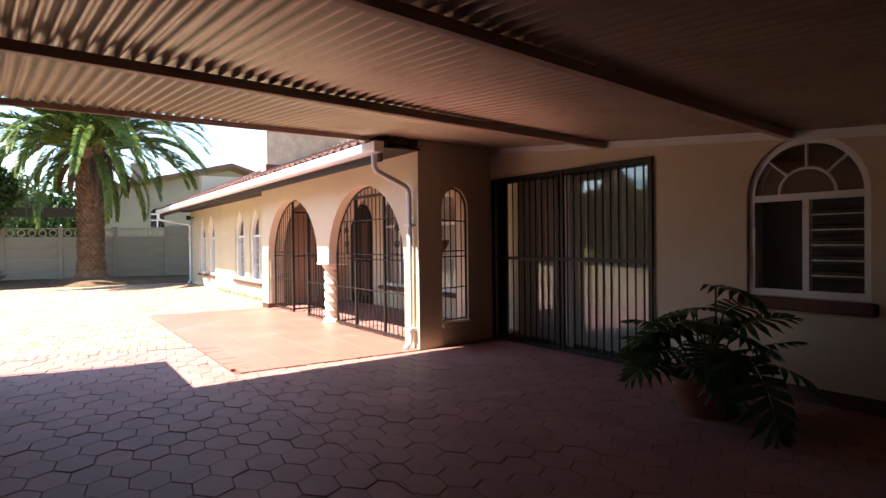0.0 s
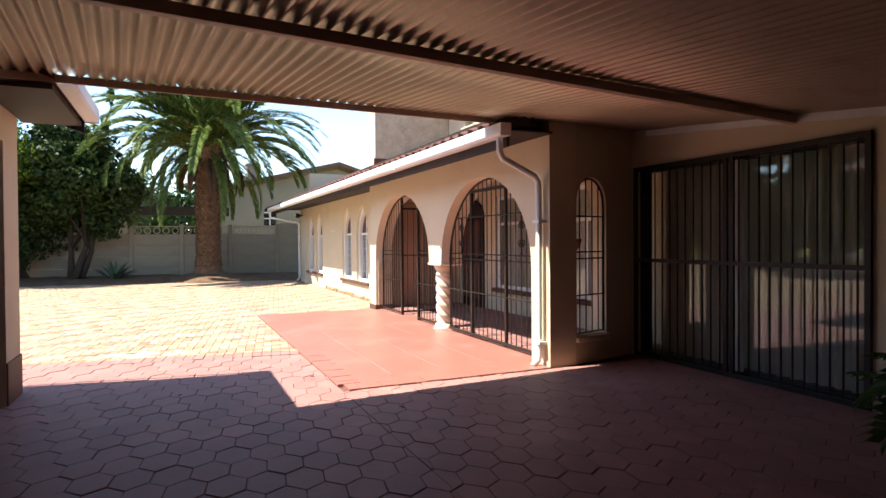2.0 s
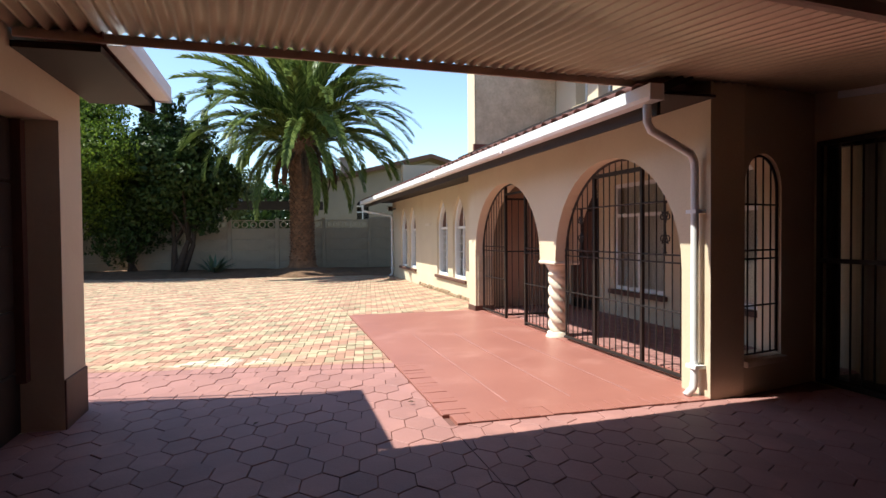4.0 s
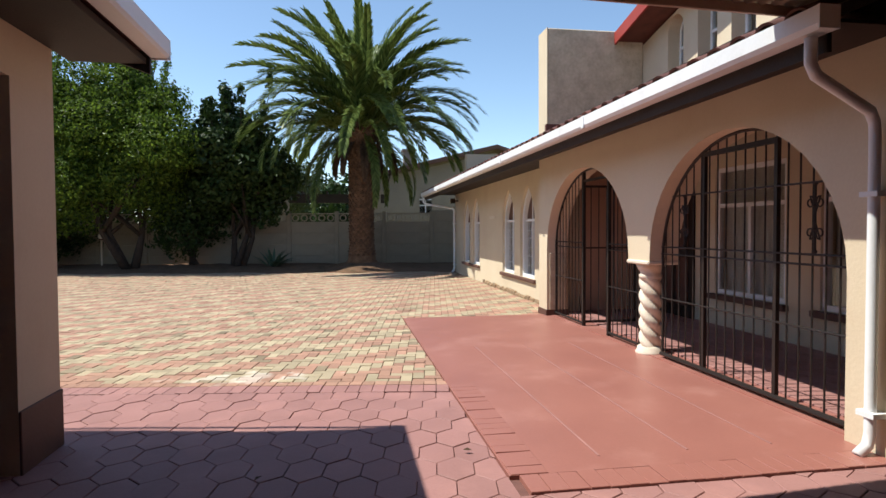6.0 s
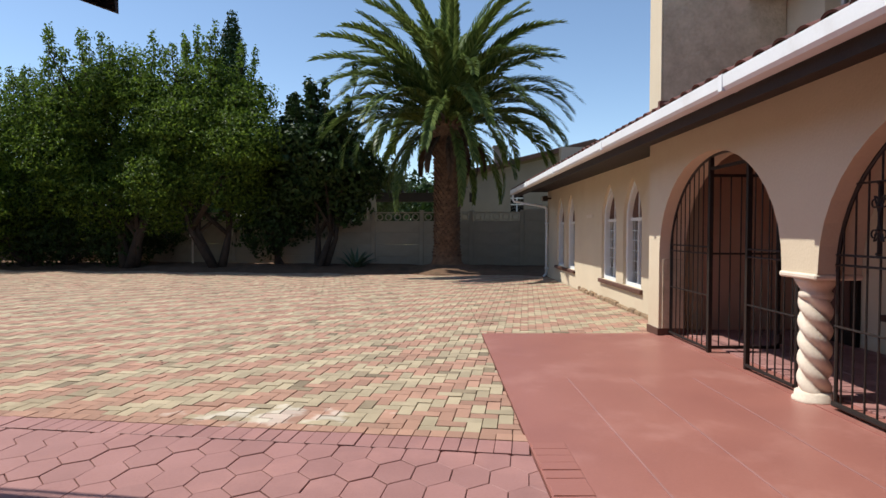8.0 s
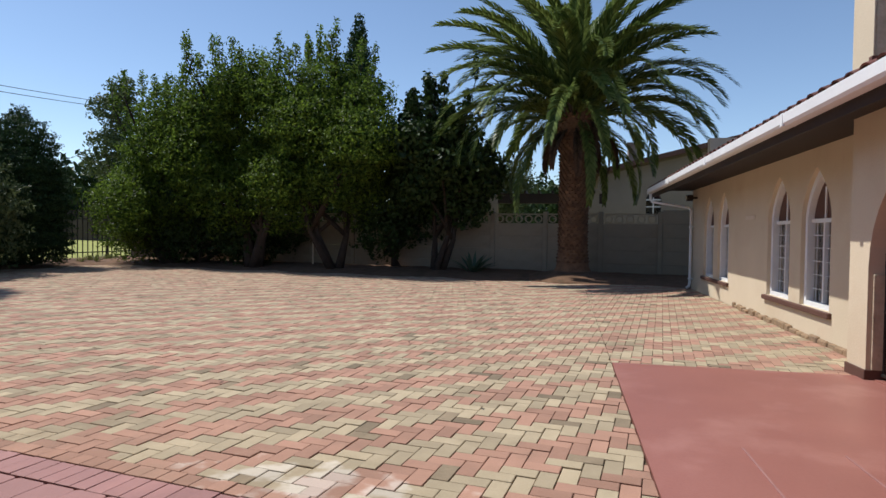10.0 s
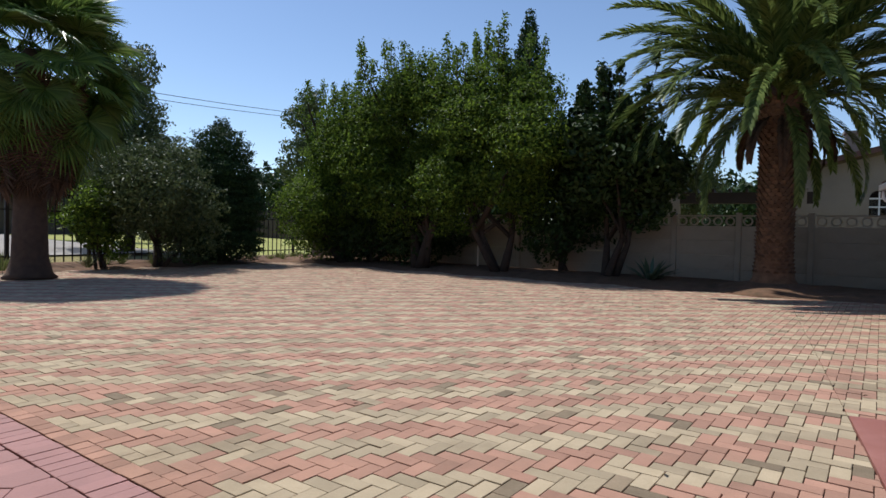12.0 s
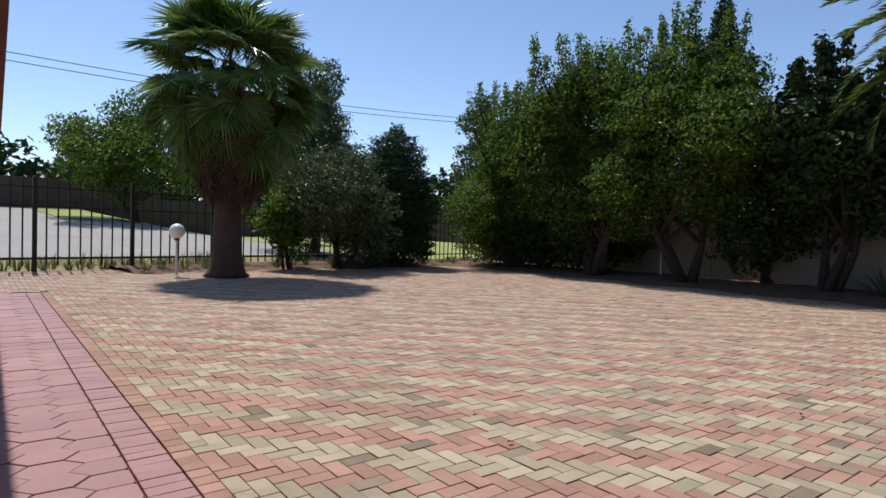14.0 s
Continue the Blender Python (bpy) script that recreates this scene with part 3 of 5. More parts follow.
# ---- house roof, gutters, upper storey ----
def build_roof():
    pitch = math.radians(23.5)
    c, s = math.cos(pitch), math.sin(pitch)
    x0, z0 = 3.50, 2.395

    def at(d, y, h=0.0):
        return (x0 + d * c - h * s, y, z0 + d * s + h * c)

    y0, y1 = 5.84, 21.45
    bm = bmesh.new()
    prof = [at(0.02, 0, -0.06), at(5.5, 0, -0.06), at(5.5, 0, 0.0), at(0.02, 0, 0.0)]
    a = [bm.verts.new((p[0], y0, p[2])) for p in prof]
    b = [bm.verts.new((p[0], y1, p[2])) for p in prof]
    bm.faces.new(a), bm.faces.new(b[::-1])
    for k in range(4):
        bm.faces.new((a[k], b[k], b[(k + 1) % 4], a[(k + 1) % 4]))
    roof = structure("roof", bm, DARK_WOOD, "red clay tiled lean-to roof over the arcade", "roof")
    # barrel tiles
    n, pitch_y, run = 8, 0.235, 0.36
    prof = [(0.09 * math.cos(t), 0.055 * math.sin(t)) for t in np.linspace(math.pi, 0, n + 1)] + [(0.115, 0.004), (0.135, 0.02)]
    verts, faces = [], []
    for d, k in ((0.0, 1.0), (run + 0.05, 0.9)):
        verts += [at(d, u * k, h * k + (0.018 if d == 0 else 0.0)) for u, h in prof] + [at(d, u * k, h * k + (0.002 if d == 0 else -0.016)) for u, h in prof]
    m = len(prof)
    for k in range(m - 1):
        faces += [(k, k + 1, 2 * m + k + 1, 2 * m + k), (m + k + 1, m + k, k, k + 1)]
    me = bpy.data.meshes.new("tile")
    me.from_pydata([(v[0] - x0, v[1], v[2] - z0) for v in verts], [], faces)
    me.materials.append(TILE)
    me.shade_smooth()
    count = int((y1 - y0) / pitch_y)
    rng = np.random.default_rng(8)
    for row in range(4):
        for k in range(count):
            p = at(row * run + 0.005, y0 + 0.12 + k * pitch_y)
            piece("tile", me, pose(p[0], p[1], p[2] + rng.uniform(0, 0.008), 0, rng.uniform(-1, 1), rng.uniform(-1.5, 1.5)), roof)
    V, F = [], []
    for row in range(4, 15):
        for k in range(count):
            p = at(row * run + 0.005, y0 + 0.12 + k * pitch_y)
            base = len(V)
            V += [(v[0] - x0 + p[0], v[1] + p[1], v[2] - z0 + p[2]) for v in verts]
            F += [tuple(base + i for i in f) for f in faces]
    tagged(raw("tile_field", V, F, [TILE], roof, smooth=True), kind="stuff")
    # soffit, fascia, gutter
    structure("soffit", boxes((3.624, XA - 0.002, 5.87, 12.1, 2.38, 2.40), (3.624, XW - 0.002, 12.1, 21.4, 2.38, 2.40)), DARK_WOOD, "dark stained timber eaves boarding", "soffit")
    structure("fascia", boxes((3.595, 3.622, 5.86, 21.45, 2.22, 2.40)), DARK_WOOD, "dark timber fascia board", "fascia")
    g = thing("gutter", (3.5, 5.7, 2.35), "white painted metal roof gutter", "gutter")
    bm = bmesh.new()
    prof = [(3.592, 2.43), (3.592, 2.32), (3.50, 2.32), (3.485, 2.345), (3.485, 2.42), (3.475, 2.43), (3.475, 2.418), (3.478, 2.34), (3.497, 2.314), (3.594, 2.314), (3.594, 2.43)]
    a = [bm.verts.new((x, 5.79, z)) for x, z in prof]
    b = [bm.verts.new((x, 21.5, z)) for x, z in prof]
    for k in range(len(prof) - 1):
        bm.faces.new((a[k], b[k], b[k + 1], a[k + 1]))
    part("trough", bm, WHITE, g)
    for y in (5.775, 21.5):
        part("end_cap", boxes((3.475, 3.594, y, y + 0.015, 2.312, 2.432)), WHITE, g)
    for y in (8.8, 12.0, 15.2, 18.4):
        part("joint_clip", boxes((3.468, 3.6, y - 0.03, y + 0.03, 2.31, 2.434), bevel=0.004), WHITE, g)
    for y, xw, s in ((5.90, XA, 0.14), (21.35, XW, -0.2)):
        d = thing("downpipe", (xw - 0.06, y + s, 0), "white painted downpipe on the house wall", "downpipe", "downpipes")
        pts = [(3.535, y, 2.3), (3.535, y, 2.17), (3.57, y + 0.03 * s, 2.11), (xw - 0.11, y + s * 0.9, 1.96), (xw - 0.065, y + s, 1.90), (xw - 0.06, y + s, 1.82), (xw - 0.06, y + s, 0.14), (xw - 0.075, y + s, 0.07), (xw - 0.14, y + s, 0.02)]
        part("pipe", bar(pts, r=0.032, n=12), WHITE, d, "", True)
        for z in (1.5, 0.25):
            part("clamp", boxes((xw - 0.1, xw - 0.001, y + s - 0.06, y + s + 0.06, z - 0.015, z + 0.015)), WHITE, d)


def build_upper():
    wins = [(10.78, 11.18, 3.45, 4.1, 4.32), (10.02, 10.44, 3.3, 4.36, 4.36), (9.3, 9.74, 3.3, 4.36, 4.36), (7.2, 7.9, 3.3, 4.36, 4.36)]
    holes = [[(a, z0), (b, z0)] + (arch_points(a, b, z1, z2, 12) if z2 > z1 else [(b, z1), (a, z1)]) for a, b, z0, z1, z2 in wins]
    structure("wall_upper", panel([(3.0, 2.9), (11.95, 2.9), (11.95, 4.16), (7.3, 5.12), (3.0, 4.22)], holes, on_x(5.75), 0.28), PLASTER, "cream plastered upper storey wall", "wall")
    structure("wall_upper_side", boxes((6.031, 9.2, 11.7, 11.95, 2.9, 4.12)), PLASTER, "cream plastered upper side wall", "wall")
    structure("wall_upper_rear", boxes((6.031, 9.2, 3.0, 3.25, 2.7, 4.15)), PLASTER, "cream plastered upper end wall", "wall")
    structure("floor_upper", boxes((6.03, 9.1, 3.25, 11.95, 2.9, 2.95)), INSIDE, "upper floor", "floor")
    for i, (a, b, z0, z1, z2) in enumerate(wins):
        e = thing("window_%d" % (i + 6), (5.9, (a + b) / 2, z0), "tall white-framed upper window with pale curtain", "window", "upper windows", "structure")
        shape = lambda d: [(a + d, z0 + d), (b - d, z0 + d)] + (arch_points(a + d, b - d, z1, z2 - d, 12) if z2 > z1 else [(b - d, z1 - d), (a + d, z1 - d)])
        part("window_frame", band(shape(0.002), shape(0.045), on_x(5.93), 0.05), WHITE, e)
        part("pane", panel(shape(0.04), [], on_x(5.95), 0.006), GLASS, e)
        part("transom", boxes((5.928, 5.978, a + 0.03, b - 0.03, 3.88, 3.92)), WHITE, e)
        part("curtain", boxes((6.06, 6.07, a - 0.03, b + 0.03, z0, z2 + 0.02)), CURTAIN if i else BROWN, e)
    bm = bmesh.new()
    prof = [(12.1, 4.16), (12.1, 4.26), (7.3, 5.30), (2.5, 4.26), (2.5, 4.16), (7.3, 5.18)]
    a, b = [bm.verts.new((5.30, y, z)) for y, z in prof], [bm.verts.new((9.9, y, z)) for y, z in prof]
    for k in range(6):
        bm.faces.new((a[k], b[k], b[(k + 1) % 6], a[(k + 1) % 6]))
    for q in (a, b):
        bm.faces.new((q[0], q[1], q[2], q[5])), bm.faces.new((q[2], q[3], q[4], q[5]))
    structure("roof_upper", bm, TILE, "red tiled gable roof over the upper storey", "roof")
    bm = panel([(12.14, 4.10), (12.14, 4.28), (7.3, 5.33), (2.46, 4.28), (2.46, 4.10), (7.3, 5.15)], [], on_x(5.268), 0.03)
    structure("fascia", bm, RED_PAINT, "red painted barge board of the upper gable", "fascia")
    for y, z, h in ((10.98, 3.47, 0.03), (10.23, 3.27, 0.03), (9.52, 3.27, 0.03)):
        structure("window_sill", boxes((5.70, 5.90, y - 0.27, y + 0.27, z - h, z), bevel=0.006), PLASTER, "plastered sill of an upper window", "window sill")
    fin = thing("chimney_breast", (4.9, 12.0, 2.6), "broad rough-cast plaster parapet rising through the tiled roof", "chimney", kind="structure")
    part("wall", boxes((4.2, 5.745, 11.9, 12.3, 2.5, 4.36), bevel=0.015), ROUGH_PLASTER, fin)
    # Paler slab over the end: its sunlit brightness is put into the colour.
    part("sunlit_face", boxes((4.186, 4.199, 11.9, 12.3, 2.6, 4.365)), PLASTER, fin, "smooth cream end face, sunlight put into its paler colour")
    part("flashing", boxes((4.15, 4.9, 11.84, 11.898, 2.70, 2.90)), TILE, fin, "red painted flashing")


build_roof()
build_upper()


# ---- carport ----
CT = 4.4
C = pose(5.41, 6.27, 2.56, 0, 0, CT)


def sag(u, v):
    """Height of the sheets over the frame of the carport: they fall away from the eave, less so far from the house."""
    w = max(u, -6.0)
    return (0.10 + 0.012 * w) * v + 0.008 * w


def build_carport():
    n = 8
    # The unseen rear stretch runs to the back wall to shut out sky light.
    length, pitch = 11.6, 0.086
    count = int(8.9 / pitch)
    verts, faces = [], []
    rows = (0.0, -2.0, -4.0, -length)
    for k in range(count * n + 1):
        u = -k * pitch / n
        h = 0.019 * math.sin(2 * math.pi * k / n)
        for v in rows:
            for dz in (0.0, 0.003):
                verts.append(tuple(C @ Vector((u - 0.004, v, h + dz + sag(u, v)))))
    for k in range(count * n):
        for j in range(3):
            a = k * 8 + j * 2
            faces += [(a, a + 2, a + 10, a + 8), (a + 1, a + 9, a + 11, a + 3)]
        a = k * 8
        faces.append((a, a + 8, a + 9, a + 1))
    tagged(raw("roof_carport", verts, faces, [SHEET], smooth=True), "corrugated metal carport roof with painted underside", "roof", kind="structure")
    for v in (-0.03, -2.06, -3.97, -6.0):
        w = 0.05 if v < -0.1 else 0.02
        h = 0.07 if v < -0.1 else 0.045
        bm = boxes((-6.0, -0.03, v - w / 2, v + w / 2, -h - 0.019, -0.020 if v < -0.1 else -0.006), bevel=0.004)
        if v < -0.1:  # the lips of the rolled channel
            box(bm, -5.99, -0.032, v - w / 2 - 0.014, v - w / 2, -h - 0.019, -h - 0.011)
            box(bm, -5.99, -0.032, v + w / 2, v + w / 2 + 0.014, -0.030, -0.022)
        for q in bm.verts:
            q.co.z += sag(q.co.x, v)
            q.co = C @ q.co
        tagged(part("carport_beam", bm, BEAM), "painted steel purlin under the carport roof", "beam", "carport beams")
    # cover strip where the sheets meet the wall
    bm = boxes((-0.03, -0.002, -8.0, 0.0, -0.04, 0.03), m=pose(XD, 5.92, 2.49, math.degrees(math.atan(0.1)), 0, 0))
    structure("trim", bm, WHITE, "pale flashing strip along the carport wall", "trim")


build_carport()


# ---- garage ----
def build_garage():
    G = pose(-0.60, 7.07, 0)
    K = math.tan(math.radians(-TURN_R))  # the gable end runs along the paving, askew to the side wall
    verge = lambda x: 0.24 + 0.04 * (0.48 - x) + K * -min(x, 0)
    o = [(0, 0), (0, 2.6), (-11, 2.6), (-11, 0), (-5.5, 0), (-5.5, 2.13), (-0.48, 2.13), (-0.48, 0)]
    structure("wall_garage", panel(o, [], lambda u, v, w: tuple(G @ Vector((-w, u, v))), 0.35), PLASTER, "cream plastered garage wall with door opening", "wall")
    structure("wall_garage_end", panel([(-0.352, 0), (-8.2, 0), (-8.2, 2.5), (-4.2, 4.1), (-0.352, 2.6)], [], lambda u, v, w: tuple(G @ Vector((u, -w - K * u, v))), 0.3), PLASTER, "cream plastered garage gable wall", "wall")
    structure("baseboard", boxes((-0.34, 0.012, -0.478, 0.012, 0, 0.35), bevel=0.005, m=G), BROWN, "brown painted dado on the garage pillar", "baseboard")
    d = thing("garage_door", G @ Vector((-0.28, -3, 0)), "closed dark brown panelled garage door", "garage door")
    for k in range(5):
        part("door_panel", boxes((-0.30, -0.26, -5.5, -0.485, 0.01 + k * 0.424, 0.425 + k * 0.424), bevel=0.01, m=G), DARK_WOOD, d)
    part("door_jamb", boxes((-0.33, -0.2, -0.56, -0.482, 0.36, 2.12), m=G), BROWN, d)
    # roof
    sl = math.tan(math.radians(21))
    step = lambda x: 0.0 if x > -2.9 else 0.32 * min(1, (-2.9 - x) / 1.3) - 0.20 * max(0, (-4.2 - x) / 4.6)
    bm = bmesh.new()

    def slab(outline, back, front):
        """A roof slab 8 cm thick over the given line of (x, z), from the back to the front of each x."""
        top = [(x, z) for x, z in outline]
        for (xa, za), (xb, zb) in zip(top, top[1:]):
            vs = [bm.verts.new(G @ Vector((x, y, z + dz))) for dz in (0, -0.08) for x, y, z in ((xa, back, za), (xb, back, zb), (xb, front(xb), zb), (xa, front(xa), za))]
            for f in ((0, 1, 2, 3), (7, 6, 5, 4), (0, 4, 5, 1), (1, 5, 6, 2), (2, 6, 7, 3), (3, 7, 4, 0)):
                bm.faces.new([vs[k] for k in f])

    slope_z = lambda x: 2.55 + (0.48 - x) * sl if x > -4.2 else 2.55 + 4.68 * sl * (x + 8.8) / 4.6
    slab([(x, slope_z(x)) for x in (-0.36, -2.9, -4.2, -8.8)], -12, lambda x: verge(x) + step(x))
    slab([(x, slope_z(x)) for x in (0.48, -0.355)], -1.30, verge)
    roof = structure("roof_garage", bm, TILE, "red tiled garage roof", "roof")
    bm = bmesh.new()
    vs = []
    for x in (0.48, -2.9):
        vs.append([bm.verts.new(G @ Vector((x, verge(x) + y, slope_z(x) + 0.01 + dz))) for y, dz in ((0.005, 0), (0.035, 0), (0.035, -0.22), (0.005, -0.22))])
    for k in range(4):
        bm.faces.new((vs[0][k], vs[1][k], vs[1][(k + 1) % 4], vs[0][(k + 1) % 4]))
    bm.faces.new(vs[0]), bm.faces.new(vs[1][::-1])
    part("barge_board", bm, DARK_WOOD, roof, "dark timber barge board")
    part("eaves_board", boxes((0.003, 0.46, -1.25, 0.24, 2.402, 2.44), m=G), DARK_WOOD, roof, "dark eaves boarding")
    g = thing("gutter", G @ Vector((0.54, 0.1, 2.45)), "white painted metal garage gutter", "gutter")
    bm = bmesh.new()
    prof = [(0.482, 2.57), (0.482, 2.45), (0.585, 2.45), (0.60, 2.47), (0.60, 2.57), (0.595, 2.57), (0.595, 2.472), (0.583, 2.455), (0.487, 2.455), (0.487, 2.57)]
    a, b = [bm.verts.new(G @ Vector((x, -1.22, z))) for x, z in prof], [bm.verts.new(G @ Vector((x, 0.27, z))) for x, z in prof]
    for k in range(len(prof)):
        bm.faces.new((a[k], b[k], b[(k + 1) % len(prof)], a[(k + 1) % len(prof)]))
    part("trough", bm, WHITE, g)
    part("end_cap", boxes((0.48, 0.602, 0.27, 0.278, 2.44, 2.575), m=G), WHITE, g)


build_garage()


# ---- ironwork and column of the arcade ----
def arch_top(y, a, b):
    t = (y - (a + b) / 2) / ((b - a) / 2)
    return 1.02 + 1.08 * math.sqrt(max(0, 1 - t * t))


def grille_bars(e, x, a, b, u0, u1, step=0.118):
    y = u0 + step / 2
    while y < u1:
        part("bar", bar([(x, y, 0.06), (x, y, arch_top(y, a, b) - 0.015)], r=0.0068), IRON, e)
        y += step


def scroll(e, x, y, z):
    for s in (-1, 1):
        for t in (-1, 1):
            pts = []
            for k in range(22):
                q = k / 21
                r = 0.055 * (1 - 0.75 * q)
                ang = math.pi * 0.5 + q * 2.6 * math.pi
                pts.append((x, y + s * (0.045 + 0.72 * r * math.cos(ang)), z + t * (0.105 + 0.8 * r * math.sin(ang))))
            part("scroll", bar([(x, y, z + t * 0.02)] + pts, r=0.0055), IRON, e)
    part("spindle", bar([(x, y, z - 0.22), (x, y, z + 0.22)], r=0.009), IRON, e)
    for k in (-0.23, -0.08, 0.08, 0.23):
        part("collar", lathe([(0.01, -0.012), (0.02, 0), (0.01, 0.012)], 10, (x, y, z + k)), IRON, e)


def build_gates():
    x = XA + 0.14
    e = thing("iron_gate", (x, 7.47, 0), "black wrought-iron gate filling the large arch", "gate")
    edge = [(x, 6.29, 0.05)] + [(x, u, v - 0.012) for u, v in arch_points(6.29, 8.66, 1.02, 2.10, 28)] + [(x, 8.66, 0.05)]
    part("arch_frame", bar([(x, 6.295, 0.05), (x, 6.295, 1.02)], [(x, 8.655, 0.05), (x, 8.655, 1.02)], edge[1:-1], r=0.014), IRON, e)
    grille_bars(e, x, 6.28, 8.67, 6.3, 8.65)
    for z in (0.06, 0.62, 1.06, 1.13, 1.62):
        h = 1.19 * math.sqrt(max(0, 1 - ((z - 1.02) / 1.08) ** 2)) if z > 1.02 else 1.19
        part("rail", bar([(x - 0.012, 7.475 - h, z), (x - 0.012, 7.475 + h, z)], r=0.008 if z > 0.1 else 0.02), IRON, e)
    for y in (7.06, 7.96):
        part("post", boxes((x - 0.016, x + 0.016, y - 0.017, y + 0.017, 0.03, 1.98)), IRON, e)
    part("head_rail", boxes((x - 0.018, x + 0.018, 7.06, 7.96, 1.94, 1.98)), IRON, e)
    scroll(e, x - 0.015, 6.68, 1.38)
    scroll(e, x - 0.015, 8.25, 1.38)
    e = thing("iron_gate", (x, 10.4, 0), "black wrought-iron entrance gate standing open", "gate")
    part("arch_frame", bar([(x, 9.135, 0.05), (x, 9.135, 1.02)], [(x, 11.725, 0.05), (x, 11.725, 1.02)], [(x, u, v - 0.012) for u, v in arch_points(9.13, 11.73, 1.02, 2.10, 28)], r=0.014), IRON, e)
    for a, b in ((9.14, 9.9), (10.67, 11.72)):
        grille_bars(e, x, 9.12, 11.74, a, b)
        for z in (0.06, 0.62, 1.06, 1.13):
            part("rail", bar([(x - 0.012, a, z), (x - 0.012, b, z)], r=0.008 if z > 0.1 else 0.016), IRON, e)
    for y in (9.9, 10.67):
        part("post", boxes((x - 0.02, x + 0.02, y - 0.02, y + 0.02, 0.02, arch_top(y, 9.12, 11.74) - 0.02)), IRON, e)
    part("head_rail", boxes((x - 0.015, x + 0.015, 9.9, 10.67, 1.93, 1.96)), IRON, e)
    leaf = part("leaf_frame", boxes((x, x + 0.74, 10.655, 10.685, 0.06, 0.09), (x, x + 0.74, 10.655, 10.685, 1.86, 1.89), (x + 0.71, x + 0.74, 10.655, 10.685, 0.06, 1.89), (x, x + 0.74, 10.66, 10.68, 1.05, 1.07)), IRON, e)
    for k in range(6):
        part("bar", bar([(x + 0.1 + k * 0.11, 10.67, 0.08), (x + 0.1 + k * 0.11, 10.67, 1.87)], r=0.0075), IRON, leaf)
    part("padlock", boxes((x + 0.69, x + 0.75, 10.60, 10.65, 0.12, 0.22), bevel=0.01), IRON, e)
    # niche grille
    e = thing("iron_grille", (4.71, niche_y(4.71) + 0.05, 0.29), "black iron grille in the arched side opening", "grille")
    g = lambda u, z, d=0.05: (u, niche_y(u) + d, z)
    for k in range(4):
        u = 4.565 + k * 0.1
        top = 1.70 + 0.27 * math.sqrt(max(0, 1 - ((u - 4.715) / 0.24) ** 2))
        part("bar", bar([g(u, 0.31), g(u, top)], r=0.007), IRON, e)
    for z in (0.32, 0.72, 1.11, 1.18, 1.56):
        part("rail", bar([g(4.476, z, 0.045), g(4.954, z, 0.045)], r=0.0075), IRON, e)
    part("arch_frame", bar([g(u, v) for u, v in [(4.945, 0.31)] + arch_points(4.485, 4.945, 1.69, 1.965, 16) + [(4.485, 0.31)]], r=0.011), IRON, e)
    turn = math.degrees(math.atan(0.24))
    structure("window_sill", boxes((-0.27, 0.27, -0.045, 0.26, 0.235, 0.287), bevel=0.008, m=pose(4.715, niche_y(4.715), 0, 0, 0, turn)), COLUMN, "pale sill of the arched side opening", "window sill")


def build_column():
    e = thing("twisted_column", (XA + 0.16, 8.92, 0), "cream barley-twist plaster column between the arches", "column", kind="structure")
    at = (XA + 0.15, 8.92)
    bm = bmesh.new()
    n, m, rings = 36, 64, []
    for j in range(m + 1):
        z = 0.07 + 0.73 * j / m
        ring = []
        for k in range(n):
            a = 2 * math.pi * k / n
            r = 0.078 + 0.040 * abs(math.sin(1.5 * (a + z * 14.5))) ** 0.8
            ring.append(bm.verts.new((at[0] + r * math.cos(a), at[1] + r * math.sin(a), z)))
        rings.append(ring)
    for a, b in zip(rings, rings[1:]):
        for k in range(n):
            bm.faces.new((a[k], a[(k + 1) % n], b[(k + 1) % n], b[k]))
    part("shaft", bm, COLUMN, e, "", True)
    part("base", lathe([(0.15, 0), (0.15, 0.03), (0.135, 0.045), (0.13, 0.08), (0.11, 0.09)], 28, (*at, 0)), COLUMN, e, "", True)
    part("capital", lathe([(0.09, 0.78), (0.115, 0.80), (0.115, 0.83), (0.10, 0.85), (0.13, 0.90), (0.155, 0.945)], 28, (*at, 0)), COLUMN, e, "", True)
    part("abacus", boxes((XA - 0.02, XA + 0.335, 8.665, 9.125, 0.945, 0.989), bevel=0.012), COLUMN, e)


